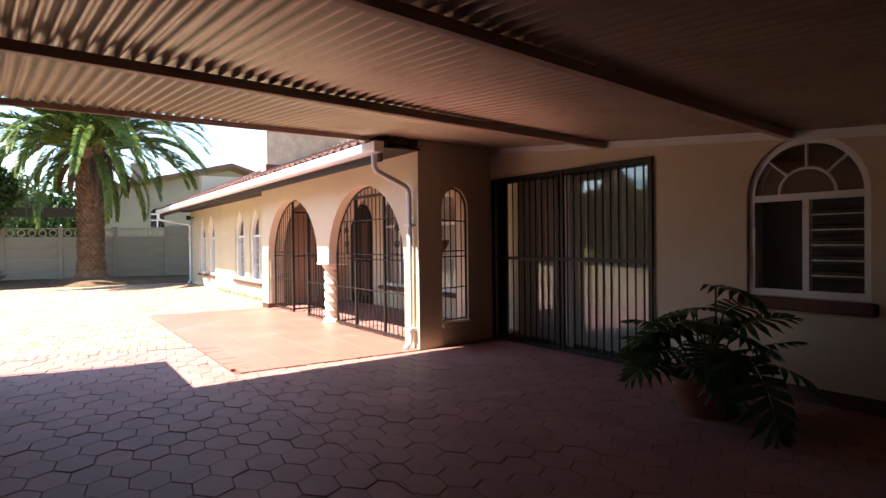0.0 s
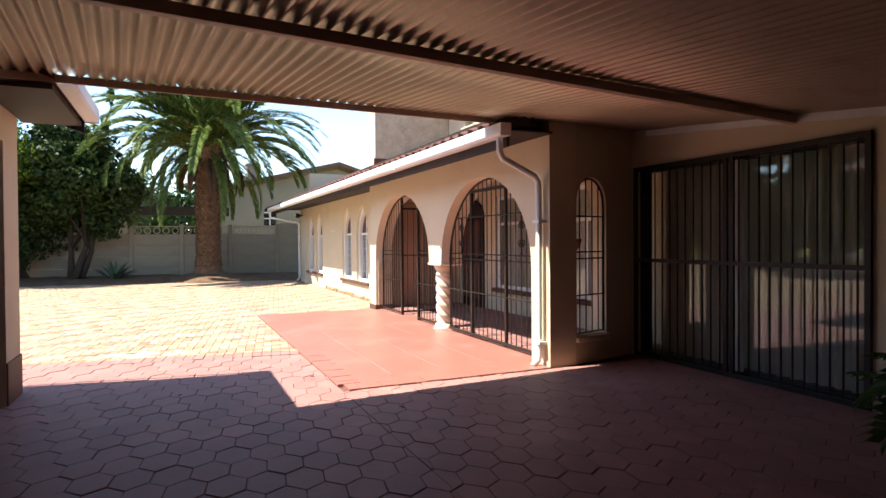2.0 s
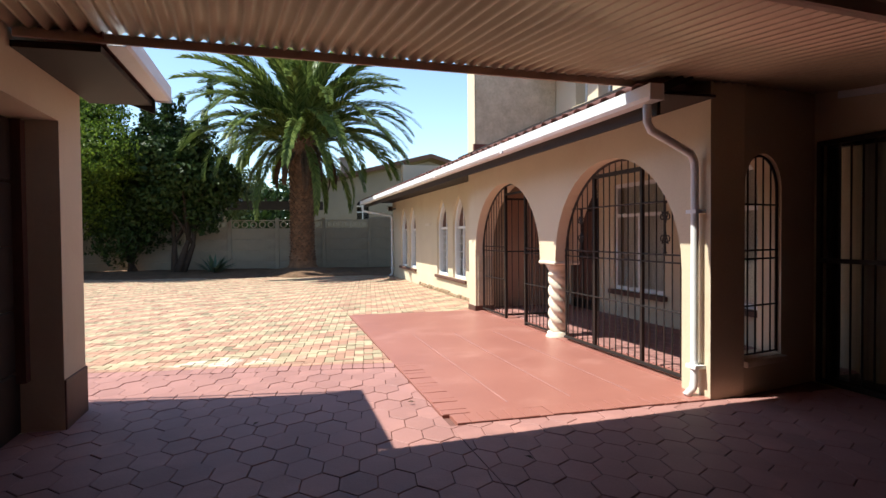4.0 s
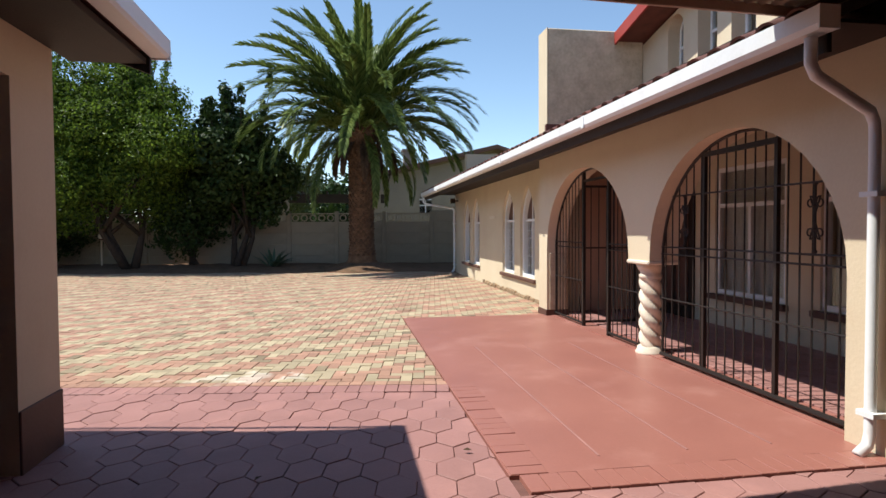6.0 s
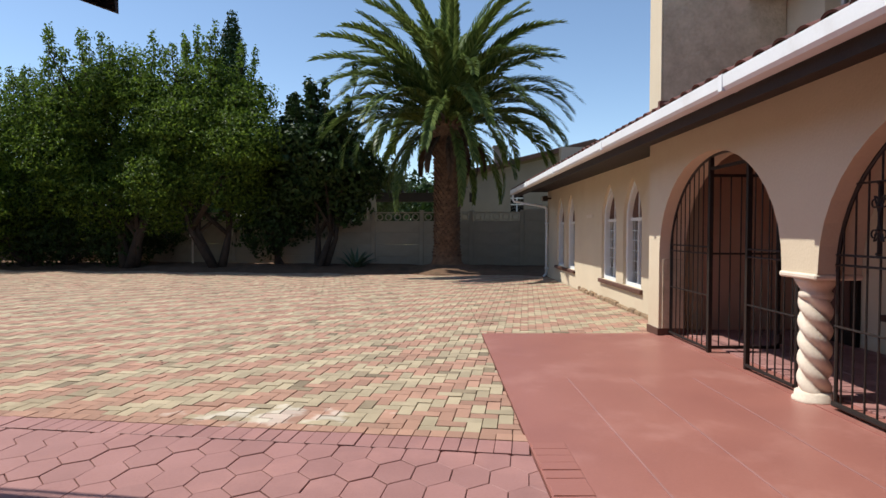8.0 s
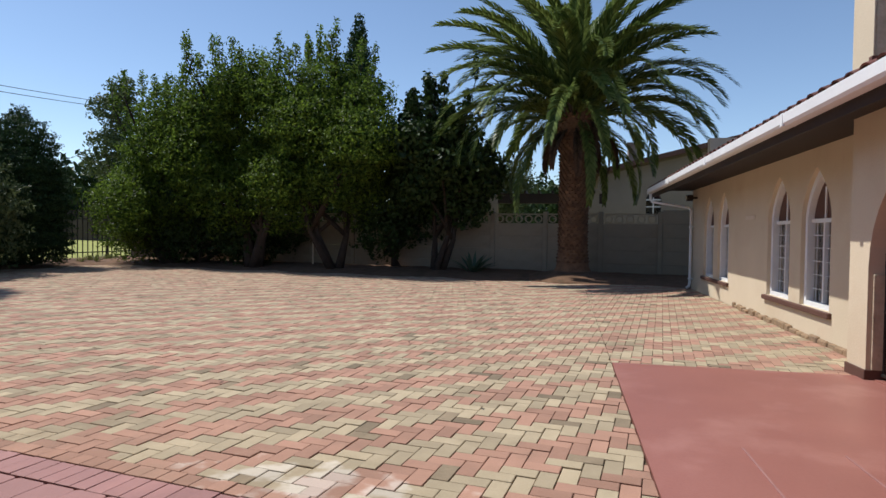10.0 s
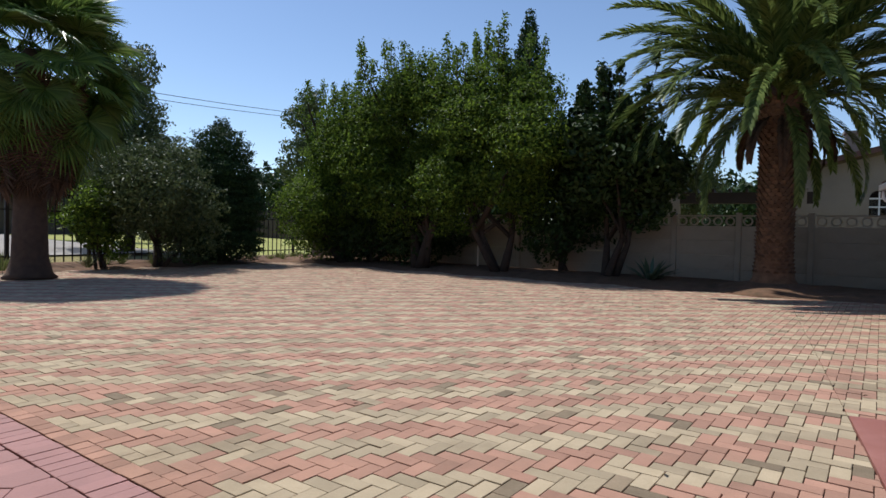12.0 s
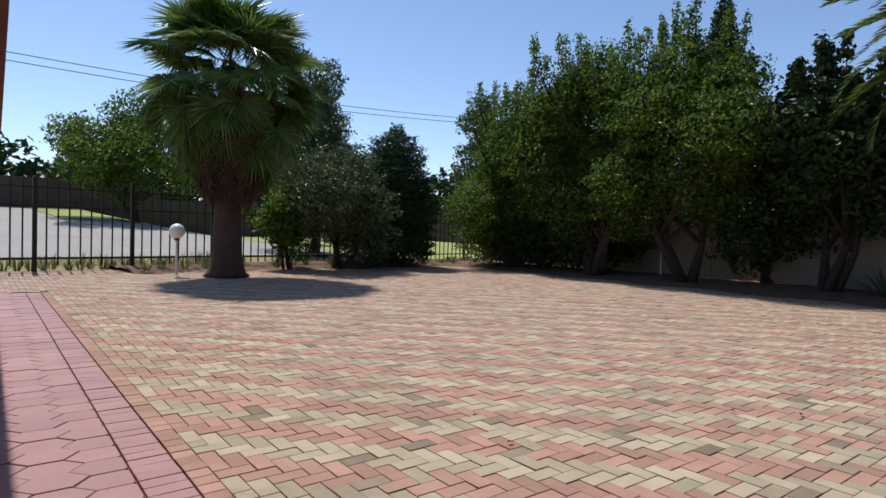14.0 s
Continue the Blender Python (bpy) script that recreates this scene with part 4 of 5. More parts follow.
def build_porch():
    for i, (a, b) in enumerate(((9.1, 10.4), (7.0, 8.6))):
        e = thing("window_%d" % (i + 11), (6.0, (a + b) / 2, 0.45), "white-framed porch window with pale net curtain", "window", "porch windows", "structure")
        o = [(a + 0.002, 0.452), (b - 0.002, 0.452), (b - 0.002, 2.098), (a + 0.002, 2.098)]
        part("window_frame", band(o, [(a + 0.06, 0.51), (b - 0.06, 0.51), (b - 0.06, 2.04), (a + 0.06, 2.04)], on_x(6.03), 0.06), WHITE, e)
        c = (a + b) / 2
        part("transom", boxes((6.028, 6.092, a + 0.05, b - 0.05, 1.58, 1.63), (6.027, 6.091, c - 0.025, c + 0.025, 0.5, 1.58)), WHITE, e)
        part("pane", boxes((6.06, 6.066, a + 0.05, b - 0.05, 0.5, 2.05)), GLASS, e)
        bm = bmesh.new()
        vs = [[bm.verts.new((6.17 + 0.02 * math.sin(k * 0.8), a + (b - a) * k / 80, z)) for z in (0.46, 2.1)] for k in range(81)]
        for p, q in zip(vs, vs[1:]):
            bm.faces.new((p[0], q[0], q[1], p[1]))
        part("curtain", bm, CURTAIN, e, "pale gathered curtain", True)
        part("window_sill", boxes((5.92, 6.028, a - 0.06, b + 0.06, 0.38, 0.448), bevel=0.008), BROWN, e)
    e = thing("door_2", (6.0, 11.3, 0), "dark wooden arched front door in the porch", "door", kind="structure")
    part("leaf", panel([(10.85, 0.02), (11.75, 0.02)] + arch_points(10.85, 11.75, 1.75, 2.1, 12), [], on_x(5.955), 0.04), DARK_WOOD, e)
    for y in (10.95, 11.35):
        part("door_panel", boxes((5.938, 5.954, y, y + 0.3, 0.2, 0.9), (5.938, 5.954, y, y + 0.3, 1.0, 1.7), bevel=0.006), BROWN, e)
    part("door_handle", bar([(5.93, 10.93, 1.0), (5.90, 10.93, 1.0), (5.90, 11.03, 1.0)], r=0.01), IRON, e)
    e = thing("wall_planter", (4.82, 6.6, 1.1), "terracotta bowl hanging on a thin wire in the porch", "planter")
    part("bowl", lathe([(0.02, 1.0), (0.06, 1.04), (0.10, 1.15), (0.16, 1.24), (0.17, 1.30), (0.15, 1.30), (0.13, 1.24), (0.05, 1.10)], 20, (4.82, 6.6, 0.02)), CLAY, e, "", True)
    part("hanger", bar([(4.82, 6.6, 1.12), (4.82, 6.6, 2.66)], r=0.004), IRON, e)
    # red quarry tiles of the porch
    me_v, me_f = paver([(0, 0), (0.2, 0), (0.2, 0.2), (0, 0.2)], 0.01, 0.03, 0.02)
    V, F = [], []
    for i in range(8):
        for j in range(29):
            b = len(V)
            V += [(v[0] + 4.46 + i * 0.2, v[1] + 6.24 + j * 0.2, v[2] + 0.004) for v in me_v]
            F += [tuple(b + k for k in f) for f in me_f]
    tagged(raw("porch_tiles", V, F, [HEX]), "red quarry tiles on the porch floor", "floor tiles", kind="stuff")


build_gates()
build_column()
build_porch()


# ---- boundary wall ----
def build_boundary():
    Y, step, h = 16.45, 1.68, 0.40
    wall = thing("wall_boundary", rw(0, Y), "precast concrete panel boundary wall with ring blocks on top", "wall", kind="structure")
    me_post = mesh_of(boxes((-0.07, 0.07, -0.07, 0.07, 0, 1.98), bevel=0.012), CONCRETE)
    me_panel = mesh_of(boxes((-step / 2 + 0.06, step / 2 - 0.06, -0.025, 0.025, 0, h - 0.002), bevel=0.010), CONCRETE)
    bm = bmesh.new()
    for s in range(5):
        c = -0.62 + s * 0.31
        for k in range(14):
            a0, a1 = 2 * math.pi * k / 14, 2 * math.pi * (k + 1) / 14
            q = []
            for y in (-0.025, 0.025):
                for a, r in ((a0, 0.125), (a1, 0.125), (a1, 0.085), (a0, 0.085)):
                    q.append(bm.verts.new((c + r * math.cos(a), y, 0.13 + r * math.sin(a))))
            for f in ((0, 1, 2, 3), (7, 6, 5, 4), (0, 4, 5, 1), (3, 2, 6, 7)):
                bm.faces.new([q[i] for i in f])
    box(bm, -step / 2 + 0.06, step / 2 - 0.06, -0.03, 0.03, 0.26, 0.30)
    me_ring = mesh_of(bm, CONCRETE)
    x0 = -3.55 - 10 * step
    for k in range(18):
        x = x0 + k * step
        piece("post", me_post, R @ pose(x, Y, 0), wall)
        if k == 17:
            break
        for j in range(4):
            piece("slab", me_panel, R @ pose(x + step / 2, Y, 0.02 + j * h), wall)
        if k < 12:
            piece("ring_block", me_ring, R @ pose(x + step / 2, Y, 0.02 + 4 * h), wall)
        else:
            piece("slab", me_panel, R @ pose(x + step / 2, Y, 0.02 + 4 * h), wall)


build_boundary()


# ---- iron fence ----
def build_fence():
    fence = thing("iron_fence", (-16.9, 18, 0), "tall black iron palisade fence along the street", "fence")
    X, y0, y1, top = -16.9, 6.5, 29.5, 2.35
    me_bar = mesh_of(boxes((-0.014, 0.014, -0.018, 0.018, 0.15, top), bevel=0.003), IRON)
    me_post = mesh_of(boxes((-0.04, 0.04, -0.05, 0.05, -0.05, top + 0.05), bevel=0.006), IRON)
    y, k = y0, 0
    while y < y1:
        if k % 9 == 0:
            piece("post", me_post, pose(X, y, 0), fence)
        else:
            piece("pale", me_bar, pose(X, y, 0), fence)
        y += 0.255
        k += 1
    for z in (0.32, 1.62, 2.1):
        part("rail", boxes((X + 0.015, X + 0.045, y0, y1, z, z + 0.04)), IRON, fence)


build_fence()


# ---- lamps ----
def garden_lamp(at, h, r):
    e = thing("garden_lamp", at, "garden lamp with white globe on a thin post", "garden lamp", "garden lamps")
    part("post", lathe([(0.05, 0), (0.05, 0.03), (0.03, 0.05), (0.028, h - r * 1.5), (0.05, h - r * 1.2)], 12, at), COLUMN, e)
    part("collar", lathe([(0.06, h - r * 1.25), (0.075, h - r), (0.06, h - r * 0.85)], 16, at), BROWN, e)
    part("globe", lathe([(max(0.01, r * math.sin(a)), h - r * math.cos(a)) for a in np.linspace(0.35, math.pi, 14)], 20, at), GLOBE, e, "white opal globe", True)


garden_lamp((-14.1, 13.47, 0.04), 1.08, 0.185)
garden_lamp((-7.07, 25.28, 0.1), 1.05, 0.11)


# ---- palms ----
def frond_mesh(rng, length, droop, leaflet, mat, dry=False):
    """A feather leaf along +x that rises and bends down."""
    V, F = [], []
    pts, p, ang = [], np.zeros(3), 0.0
    n = 26
    for k in range(n + 1):
        pts.append(p.copy())
        q = k / n
        ang = -droop * q ** 1.35
        p = p + np.array([math.cos(ang), 0, math.sin(ang)]) * length / n
    for k in range(n):
        a, b = pts[k], pts[k + 1]
        r0, r1 = 0.035 * (1 - k / n) + 0.006, 0.035 * (1 - (k + 1) / n) + 0.006
        i = len(V)
        V += [(a[0], -r0, a[2]), (a[0], r0, a[2]), (a[0], 0, a[2] - r0), (b[0], -r1, b[2]), (b[0], r1, b[2]), (b[0], 0, b[2] - r1)]
        F += [(i, i + 1, i + 4, i + 3), (i + 1, i + 2, i + 5, i + 4), (i + 2, i, i + 3, i + 5)]
    m = 92
    for k in range(m):
        q = 0.10 + 0.90 * k / m
        t = q * n
        j = min(int(t), n - 1)
        base = pts[j] + (pts[j + 1] - pts[j]) * (t - j)
        d = pts[j + 1] - pts[j]
        d = d / np.linalg.norm(d)
        l = leaflet * (0.35 + 0.65 * math.sin(math.pi * min(1, q * 0.85 + 0.12))) * rng.uniform(0.85, 1.1)
        for s in (-1, 1):
            up = np.array([-d[2], 0, d[0]])
            lean = 0.35 * (1 + 0.5 * rng.normal())
            dirv = d * (0.95 + 0.4 * q) + np.array([0, s, 0]) * 0.75 + up * lean
            dirv /= np.linalg.norm(dirv)
            w = 0.029
            side = np.cross(dirv, up)
            side /= np.linalg.norm(side) + 1e-9
            mid = base + dirv * l * 0.55
            tip = base + dirv * l + np.array([0, 0, -0.22 * l])
            i = len(V)
            V += [tuple(base - side * w * 0.5), tuple(base + side * w * 0.5), tuple(mid + side * w), tuple(mid - side * w), tuple(tip)]
            F += [(i, i + 1, i + 2, i + 3), (i + 3, i + 2, i + 4)]
    me = bpy.data.meshes.new("frond")
    me.from_pydata(V, [], F)
    me.materials.append(mat)
    return me


def build_date_palm():
    rng = np.random.default_rng(21)
    at = Vector((1.70, 23.0, 0.0))
    e = thing("date_palm", at, "tall date palm with thick scaly trunk and arching fronds", "palm tree")
    prof = [(0.85, -0.02), (0.62, 0.12), (0.46, 0.35), (0.40, 0.8), (0.38, 2.0), (0.37, 3.2), (0.42, 3.9), (0.48, 4.4), (0.36, 4.9), (0.15, 5.2)]
    part("trunk", lathe(prof, 28, at), PALM_BARK, e, "brown scaly trunk", True)
    V, F = [], []
    for row in range(46):
        z = 0.5 + row * 0.092
        r = 0.375 + (0.06 if z > 3.6 else 0) + max(0, 0.75 - z) * 0.15
        for k in range(17):
            a = 2 * math.pi * (k + 0.5 * (row % 2)) / 17 + rng.normal(0, 0.02)
            o, s = np.array([math.cos(a), math.sin(a), 0]), np.array([-math.sin(a), math.cos(a), 0])
            c = np.array([at.x, at.y, at.z + z]) + o * r
            i = len(V)
            w, out = 0.07, rng.uniform(0.035, 0.075)
            V += [tuple(c - s * w - np.array([0, 0, 0.05])), tuple(c + s * w - np.array([0, 0, 0.05])), tuple(c + s * w * 0.6 + o * out + np.array([0, 0, 0.045])), tuple(c - s * w * 0.6 + o * out + np.array([0, 0, 0.045])), tuple(c + np.array([0, 0, 0.07]))]
            F += [(i, i + 1, i + 2, i + 3), (i + 3, i + 2, i + 4), (i + 1, i + 4, i + 2), (i, i + 3, i + 4)]
    tagged(raw("bark_scale", V, F, [PALM_BARK], e), kind="stuff")
    kinds = [frond_mesh(rng, 4.35, dr, 0.47, FROND) for dr in (0.8, 1.3, 1.6, 1.8)]
    for k in range(104):
        q = k / 104
        lift = 85 - 68 * q ** 0.85 + rng.normal(0, 4)
        az = k * 137.5 + rng.normal(0, 6)
        me = kinds[min(3, int(q * 3 + rng.random() * 1.3))]
        z = 5.05 - 0.65 * q
        r = 0.12 + 0.3 * q
        a = math.radians(az)
        sc = rng.uniform(0.88, 1.05) * (0.9 + 0.12 * math.sin(math.pi * q))
        m = pose(at.x + r * math.cos(a), at.y + r * math.sin(a), z, 0, -lift, az) @ pose(0, 0, 0, rng.uniform(-18, 18), 0, 0) @ Matrix.Diagonal((sc, sc, sc, 1))
        piece("frond", me, m, e)
    for k in range(9):  # the oldest leaves hang below the crown
        az = k * 137.5 + 40
        a = math.radians(az)
        m = pose(at.x + 0.4 * math.cos(a), at.y + 0.4 * math.sin(a), 4.45, 0, rng.uniform(2, 34), az) @ Matrix.Scale(rng.uniform(0.55, 0.8), 4)
        piece("frond", kinds[1 + k % 2], m, e)
    dry = frond_mesh(rng, 1.5, 1.2, 0.25, DRY_LEAF)
    for k in range(9):
        az = k * 137.5
        a = math.radians(az)
        piece("dry_frond", dry, pose(at.x + 0.42 * math.cos(a), at.y + 0.42 * math.sin(a), 4.35 + rng.uniform(-0.2, 0.2), 0, rng.uniform(25, 62), az), e)
    mound = [(1.5, -0.03), (1.25, 0.06), (0.95, 0.17), (0.6, 0.25), (0.3, 0.28)]
    ob = part("root_mound", lathe(mound, 30, at), SOIL, e, "brown soil and root mound", True)
    for v in ob.data.vertices:
        f = 1 + 0.22 * noise.noise(v.co * 1.7)
        v.co.x, v.co.y = at.x + (v.co.x - at.x) * f, at.y + (v.co.y - at.y) * f


def fan_mesh(rng, r, mat, fold=0.25):
    n = 42
    V, F = [], []
    for s in (-0.012, 0.012):
        V += [(-1.0, s, 0.0), (0, s, 0)]
    F.append((0, 1, 3, 2))
    for k in range(n):
        a = math.radians(-135 + 270 * (k + 0.5) / n)
        w = math.radians(270 / n) * 0.52
        l = r * (0.72 + 0.28 * math.cos(a / 2)) * rng.uniform(0.92, 1.06)
        h = fold * (1 - math.cos(a)) * 0.25
        i = len(V)
        mid = 0.55 * l
        V += [(0, 0, 0), (mid * math.cos(a - w), mid * math.sin(a - w), h - 0.015), (l * math.cos(a), l * math.sin(a), h - 0.32 * l * rng.uniform(0.3, 1.0)), (mid * math.cos(a + w), mid * math.sin(a + w), h - 0.015), (mid * math.cos(a), mid * math.sin(a), h + 0.02)]
        F += [(i, i + 1, i + 4), (i, i + 4, i + 3), (i + 1, i + 2, i + 4), (i + 4, i + 2, i + 3)]
    me = bpy.data.meshes.new("fan")
    me.from_pydata(V, [], F)
    me.materials.append(mat)
    return me


def build_fan_palm():
    rng = np.random.default_rng(31)
    at = Vector((-13.45, 14.45, 0.03))
    e = thing("fan_palm", at, "fan palm with stiff leaves and brown skirt of dead leaves", "palm tree")
    part("trunk", lathe([(0.56, 0), (0.46, 0.10), (0.37, 0.45), (0.32, 1.8), (0.30, 3.6), (0.28, 4.9), (0.1, 5.2)], 22, at), BACKLIT_BARK, e, "", True)
    kinds = [fan_mesh(rng, r, FAN, f) for r, f in ((0.90, 0.2), (0.95, 0.5), (0.85, 0.8))]
    for k in range(104):
        q = k / 104
        lift = 86 - 150 * q ** 0.95 + rng.normal(0, 7)
        az = k * 137.5 + rng.normal(0, 9)
        a, l = math.radians(az), math.radians(lift)
        reach = (0.75 + 0.80 * math.sin(math.pi * min(0.72, 0.15 + 0.75 * q))) * rng.uniform(0.85, 1.12)
        c = at + Vector((0, 0, 5.0 - 0.75 * q)) + Vector((math.cos(a) * math.cos(l), math.sin(a) * math.cos(l), math.sin(l))) * reach
        piece("fan_leaf", kinds[k % 3], pose(*c, 0, -lift + 20, az) @ pose(0, 0, 0, rng.uniform(-30, 30), 0, 0) @ Matrix.Scale(rng.uniform(0.95, 1.18), 4), e)
    dry = [fan_mesh(rng, r, DRY_LEAF, 1.4) for r in (0.72, 0.85)]
    for k in range(64):
        q = k / 64
        az = k * 137.5
        a = math.radians(az)
        r = 0.36 + 0.30 * math.sin(math.pi * (0.25 + 0.65 * q))
        piece("dead_leaf", dry[k % 2], pose(at.x + r * math.cos(a), at.y + r * math.sin(a), at.z + 4.2 - 1.9 * q, 0, rng.uniform(70, 86), az) @ pose(0, 0, 0, rng.uniform(-15, 15), 0, 0), e)


build_date_palm()
build_fan_palm()


# ---- trees and shrubs ----
def tree(name, at, height, lobes, count, size, mat, label, seed, trunk_r=0.16, stems=3, shell=0.6, aspect=2.0):
    rng = np.random.default_rng(seed)
    e = thing(name, at, label, "tree" if height > 3 else "shrub")
    bm = bmesh.new()
    for k in range(stems):
        a = 2 * math.pi * k / max(1, stems) + 0.4
        d = 0.0 if stems == 1 else 0.14
        l = lobes[k % len(lobes)]
        end = Vector((at[0] + l[0] * 0.7, at[1] + l[1] * 0.7, at[2] + l[2]))
        base = Vector((at[0] + d * math.cos(a), at[1] + d * math.sin(a), at[2] - 0.05))
        mid = base.lerp(end, 0.45) + Vector((rng.normal(0, 0.12), rng.normal(0, 0.12), 0))
        tube(bm, [base, base.lerp(mid, 0.5), mid, end], [trunk_r, trunk_r * 0.85, trunk_r * 0.6, trunk_r * 0.2], 9)
        for j in range(3):
            l2 = lobes[(k * 3 + j + 1) % len(lobes)]
            tip = Vector((at[0] + l2[0], at[1] + l2[1], at[2] + l2[2]))
            tube(bm, [mid, mid.lerp(tip, 0.5) + Vector((0, 0, 0.1)), tip], [trunk_r * 0.45, trunk_r * 0.3, trunk_r * 0.1], 6)
    for l in lobes:
        if l[5] > 1.3 * l[3] and name != "conifer":
            tip = Vector((at[0] + l[0], at[1] + l[1], at[2] + l[2] + l[5] * 0.6))
            tube(bm, [tip - Vector((l[0] * 0.3, l[1] * 0.3, 1.9)), tip - Vector((0, 0, 0.7)), tip], [0.025, 0.015, 0.006], 5)
    part("trunk", bm, BARK, e, "", True)
    crown(rng, [(at[0] + l[0], at[1] + l[1], at[2] + l[2], *l[3:]) for l in lobes], count, size, mat, e, shell, aspect)
    return e


def lobes_for(seed, w, d, z0, z1, n, r):
    """n lobes filling a rounded block of width w and depth d between two heights."""
    rng = np.random.default_rng(seed)
    out = []
    for k in range(n):
        q = (k + 0.5) / n
        z = z0 + (z1 - z0) * q
        k2 = math.sqrt(max(0.08, 1 - (2 * q - 0.85) ** 2 * 0.75))
        s = r * rng.uniform(0.7, 1.15)
        out.append((rng.uniform(-w, w) * 0.5 * k2, rng.uniform(-d, d) * 0.5 * k2, z, s * 1.1, s, s * 0.95))
    return out


def sprays(seed, x0, x1, z0, z1, n):
    """Upright slim shoots along the top of a crown."""
    rng = np.random.default_rng(seed)
    return [(rng.uniform(x0, x1), rng.uniform(-0.9, 0.6), z0 + rng.uniform(0, z1 - z0), rng.uniform(0.08, 0.15), 0.12, rng.uniform(0.3, 0.55)) for k in range(n)]


tree("leafy_tree", (-8.6, 24.0, 0.1), 7, lobes_for(1, 5.0, 3.2, 2.0, 6.1, 34, 0.95) + sprays(2, -2.4, 2.4, 5.6, 7.3, 34), 76000, 0.056, LEAF_A, "dense bright green tree against the boundary wall", 41, 0.17, 4)
tree("leafy_tree", (-12.2, 24.7, 0.1), 7, lobes_for(3, 4.4, 3.2, 0.7, 5.3, 25, 0.95) + sprays(4, -2.2, 2.2, 4.6, 6.4, 28), 60000, 0.056, LEAF_A, "dense green tree shading the paving edge", 42, 0.15, 3)
tree("leafy_tree", (-5.7, 23.8, 0.1), 7, lobes_for(5, 3.6, 3.0, 2.3, 5.8, 22, 0.9) + sprays(6, -1.7, 1.7, 5.3, 7.1, 26), 52000, 0.056, LEAF_A, "dense green tree beside the boundary wall", 43, 0.15, 3)
tree("broadleaf_tree", (-2.4, 24.0, 0.1), 6, lobes_for(7, 2.5, 2.2, 2.1, 4.6, 16, 0.8) + sprays(8, -1.2, 1.2, 4.4, 6.3, 14), 19000, 0.085, LEAF_B, "dark glossy tree with open top shoots", 44, 0.13, 3, 0.5, 1.6)
# Added dark leaves that stand for the shade under the tree crowns.
tree("understorey_shade", (-11.3, 25.1, 0.1), 4, lobes_for(9, 6.2, 1.2, 0.5, 2.6, 18, 0.9), 20000, 0.07, LEAF_B, "added undergrowth by the wall, deep shade put into its dark leaves", 45, 0.08, 4)
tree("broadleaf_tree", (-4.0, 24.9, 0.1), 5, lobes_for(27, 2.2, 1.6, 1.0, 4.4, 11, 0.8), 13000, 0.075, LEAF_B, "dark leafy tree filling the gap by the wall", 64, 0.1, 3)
tree("small_tree", (-1.6, 36.5, 0.0), 5, lobes_for(11, 3.4, 2.2, 2.2, 4.4, 10, 0.85), 7000, 0.08, LEAF_C, "hazy green tree behind the boundary wall", 46, 0.12, 2)
tree("small_tree", (-3.6, 32.0, 0.0), 5, lobes_for(12, 3.0, 2.2, 1.8, 4.2, 9, 0.85), 6000, 0.08, LEAF_B, "green tree behind the boundary wall", 47, 0.12, 2)
tree("cypress", (-8.9, 34.0, 0.0), 11, [(0.02 * k, 0.02 * math.sin(k), 3.0 + k * 0.52, 0.95 * (1 - (k / 17) ** 2.6) + 0.12, 0.9 * (1 - (k / 17) ** 2.6) + 0.12, 0.6) for k in range(17)], 16000, 0.09, LEAF_D, "tall narrow dark cypress beyond the trees", 48, 0.2, 1, 0.7)
tree("shrub_tree", (-14.9, 18.9, 0.1), 3.6, lobes_for(13, 2.6, 3.0, 0.9, 3.1, 16, 0.85), 22000, 0.06, LEAF_C, "round grey-green shrub tree by the fence", 49, 0.07, 4)
tree("shrub_tree", (-15.1, 17.2, 0.1), 3.2, lobes_for(33, 1.0, 1.0, 0.5, 2.0, 6, 0.5), 3500, 0.06, LEAF_A, "small green bush beside the fan palm", 61, 0.05, 3)
tree("conifer", (-15.4, 21.6, 0.1), 4.6, [(0.18 * math.sin(k * 2.1), 0.18 * math.cos(k * 2.1), 0.45 + k * 0.37, 1.45 * math.sqrt(1 - (k / 11.6) ** 2.6) * (0.85 if k == 0 else 1), 1.4 * math.sqrt(1 - (k / 11.6) ** 2.6), 0.45) for k in range(11)] + [(0.15 * k - 0.3, 0.1, 4.45 + 0.12 * (k % 2), 0.14, 0.14, 0.4) for k in range(5)], 64000, 0.042, LEAF_D, "dense dark dome-shaped conifer by the fence", 50, 0.12, 1, 0.72)
tree("airy_tree", (-26.8, 40.5, 0.2), 11, lobes_for(35, 3.2, 3.0, 4.5, 10.4, 13, 0.85), 6500, 0.12, LEAF_C, "tall airy tree rising behind the garden", 66, 0.2, 2, 0.4)
tree("leafy_tree", (-21.5, 22.4, 0.1), 8.5, [(0.9 * math.sin(k * 2.3), 1.0 * math.cos(k * 1.9), 1.6 + k * 0.42, 1.75 - 0.075 * k, 1.75 - 0.075 * k, 0.95) for k in range(16)], 34000, 0.075, LEAF_C, "tall pale green tree beyond the fence", 51, 0.16, 2, 0.55)
tree("street_tree", (-36.0, 20.0, 1.30), 7, lobes_for(15, 6.5, 7.5, 2.2, 6.0, 18, 1.35), 20000, 0.11, LEAF_A, "spreading street tree in the verge", 52, 0.2, 3, 0.5)
tree("street_tree", (-32.0, 27.0, 0.3), 6, lobes_for(16, 5.0, 4.0, 2.0, 5.0, 10, 1.2), 8000, 0.12, LEAF_A, "green tree on the far verge", 53, 0.18, 3)


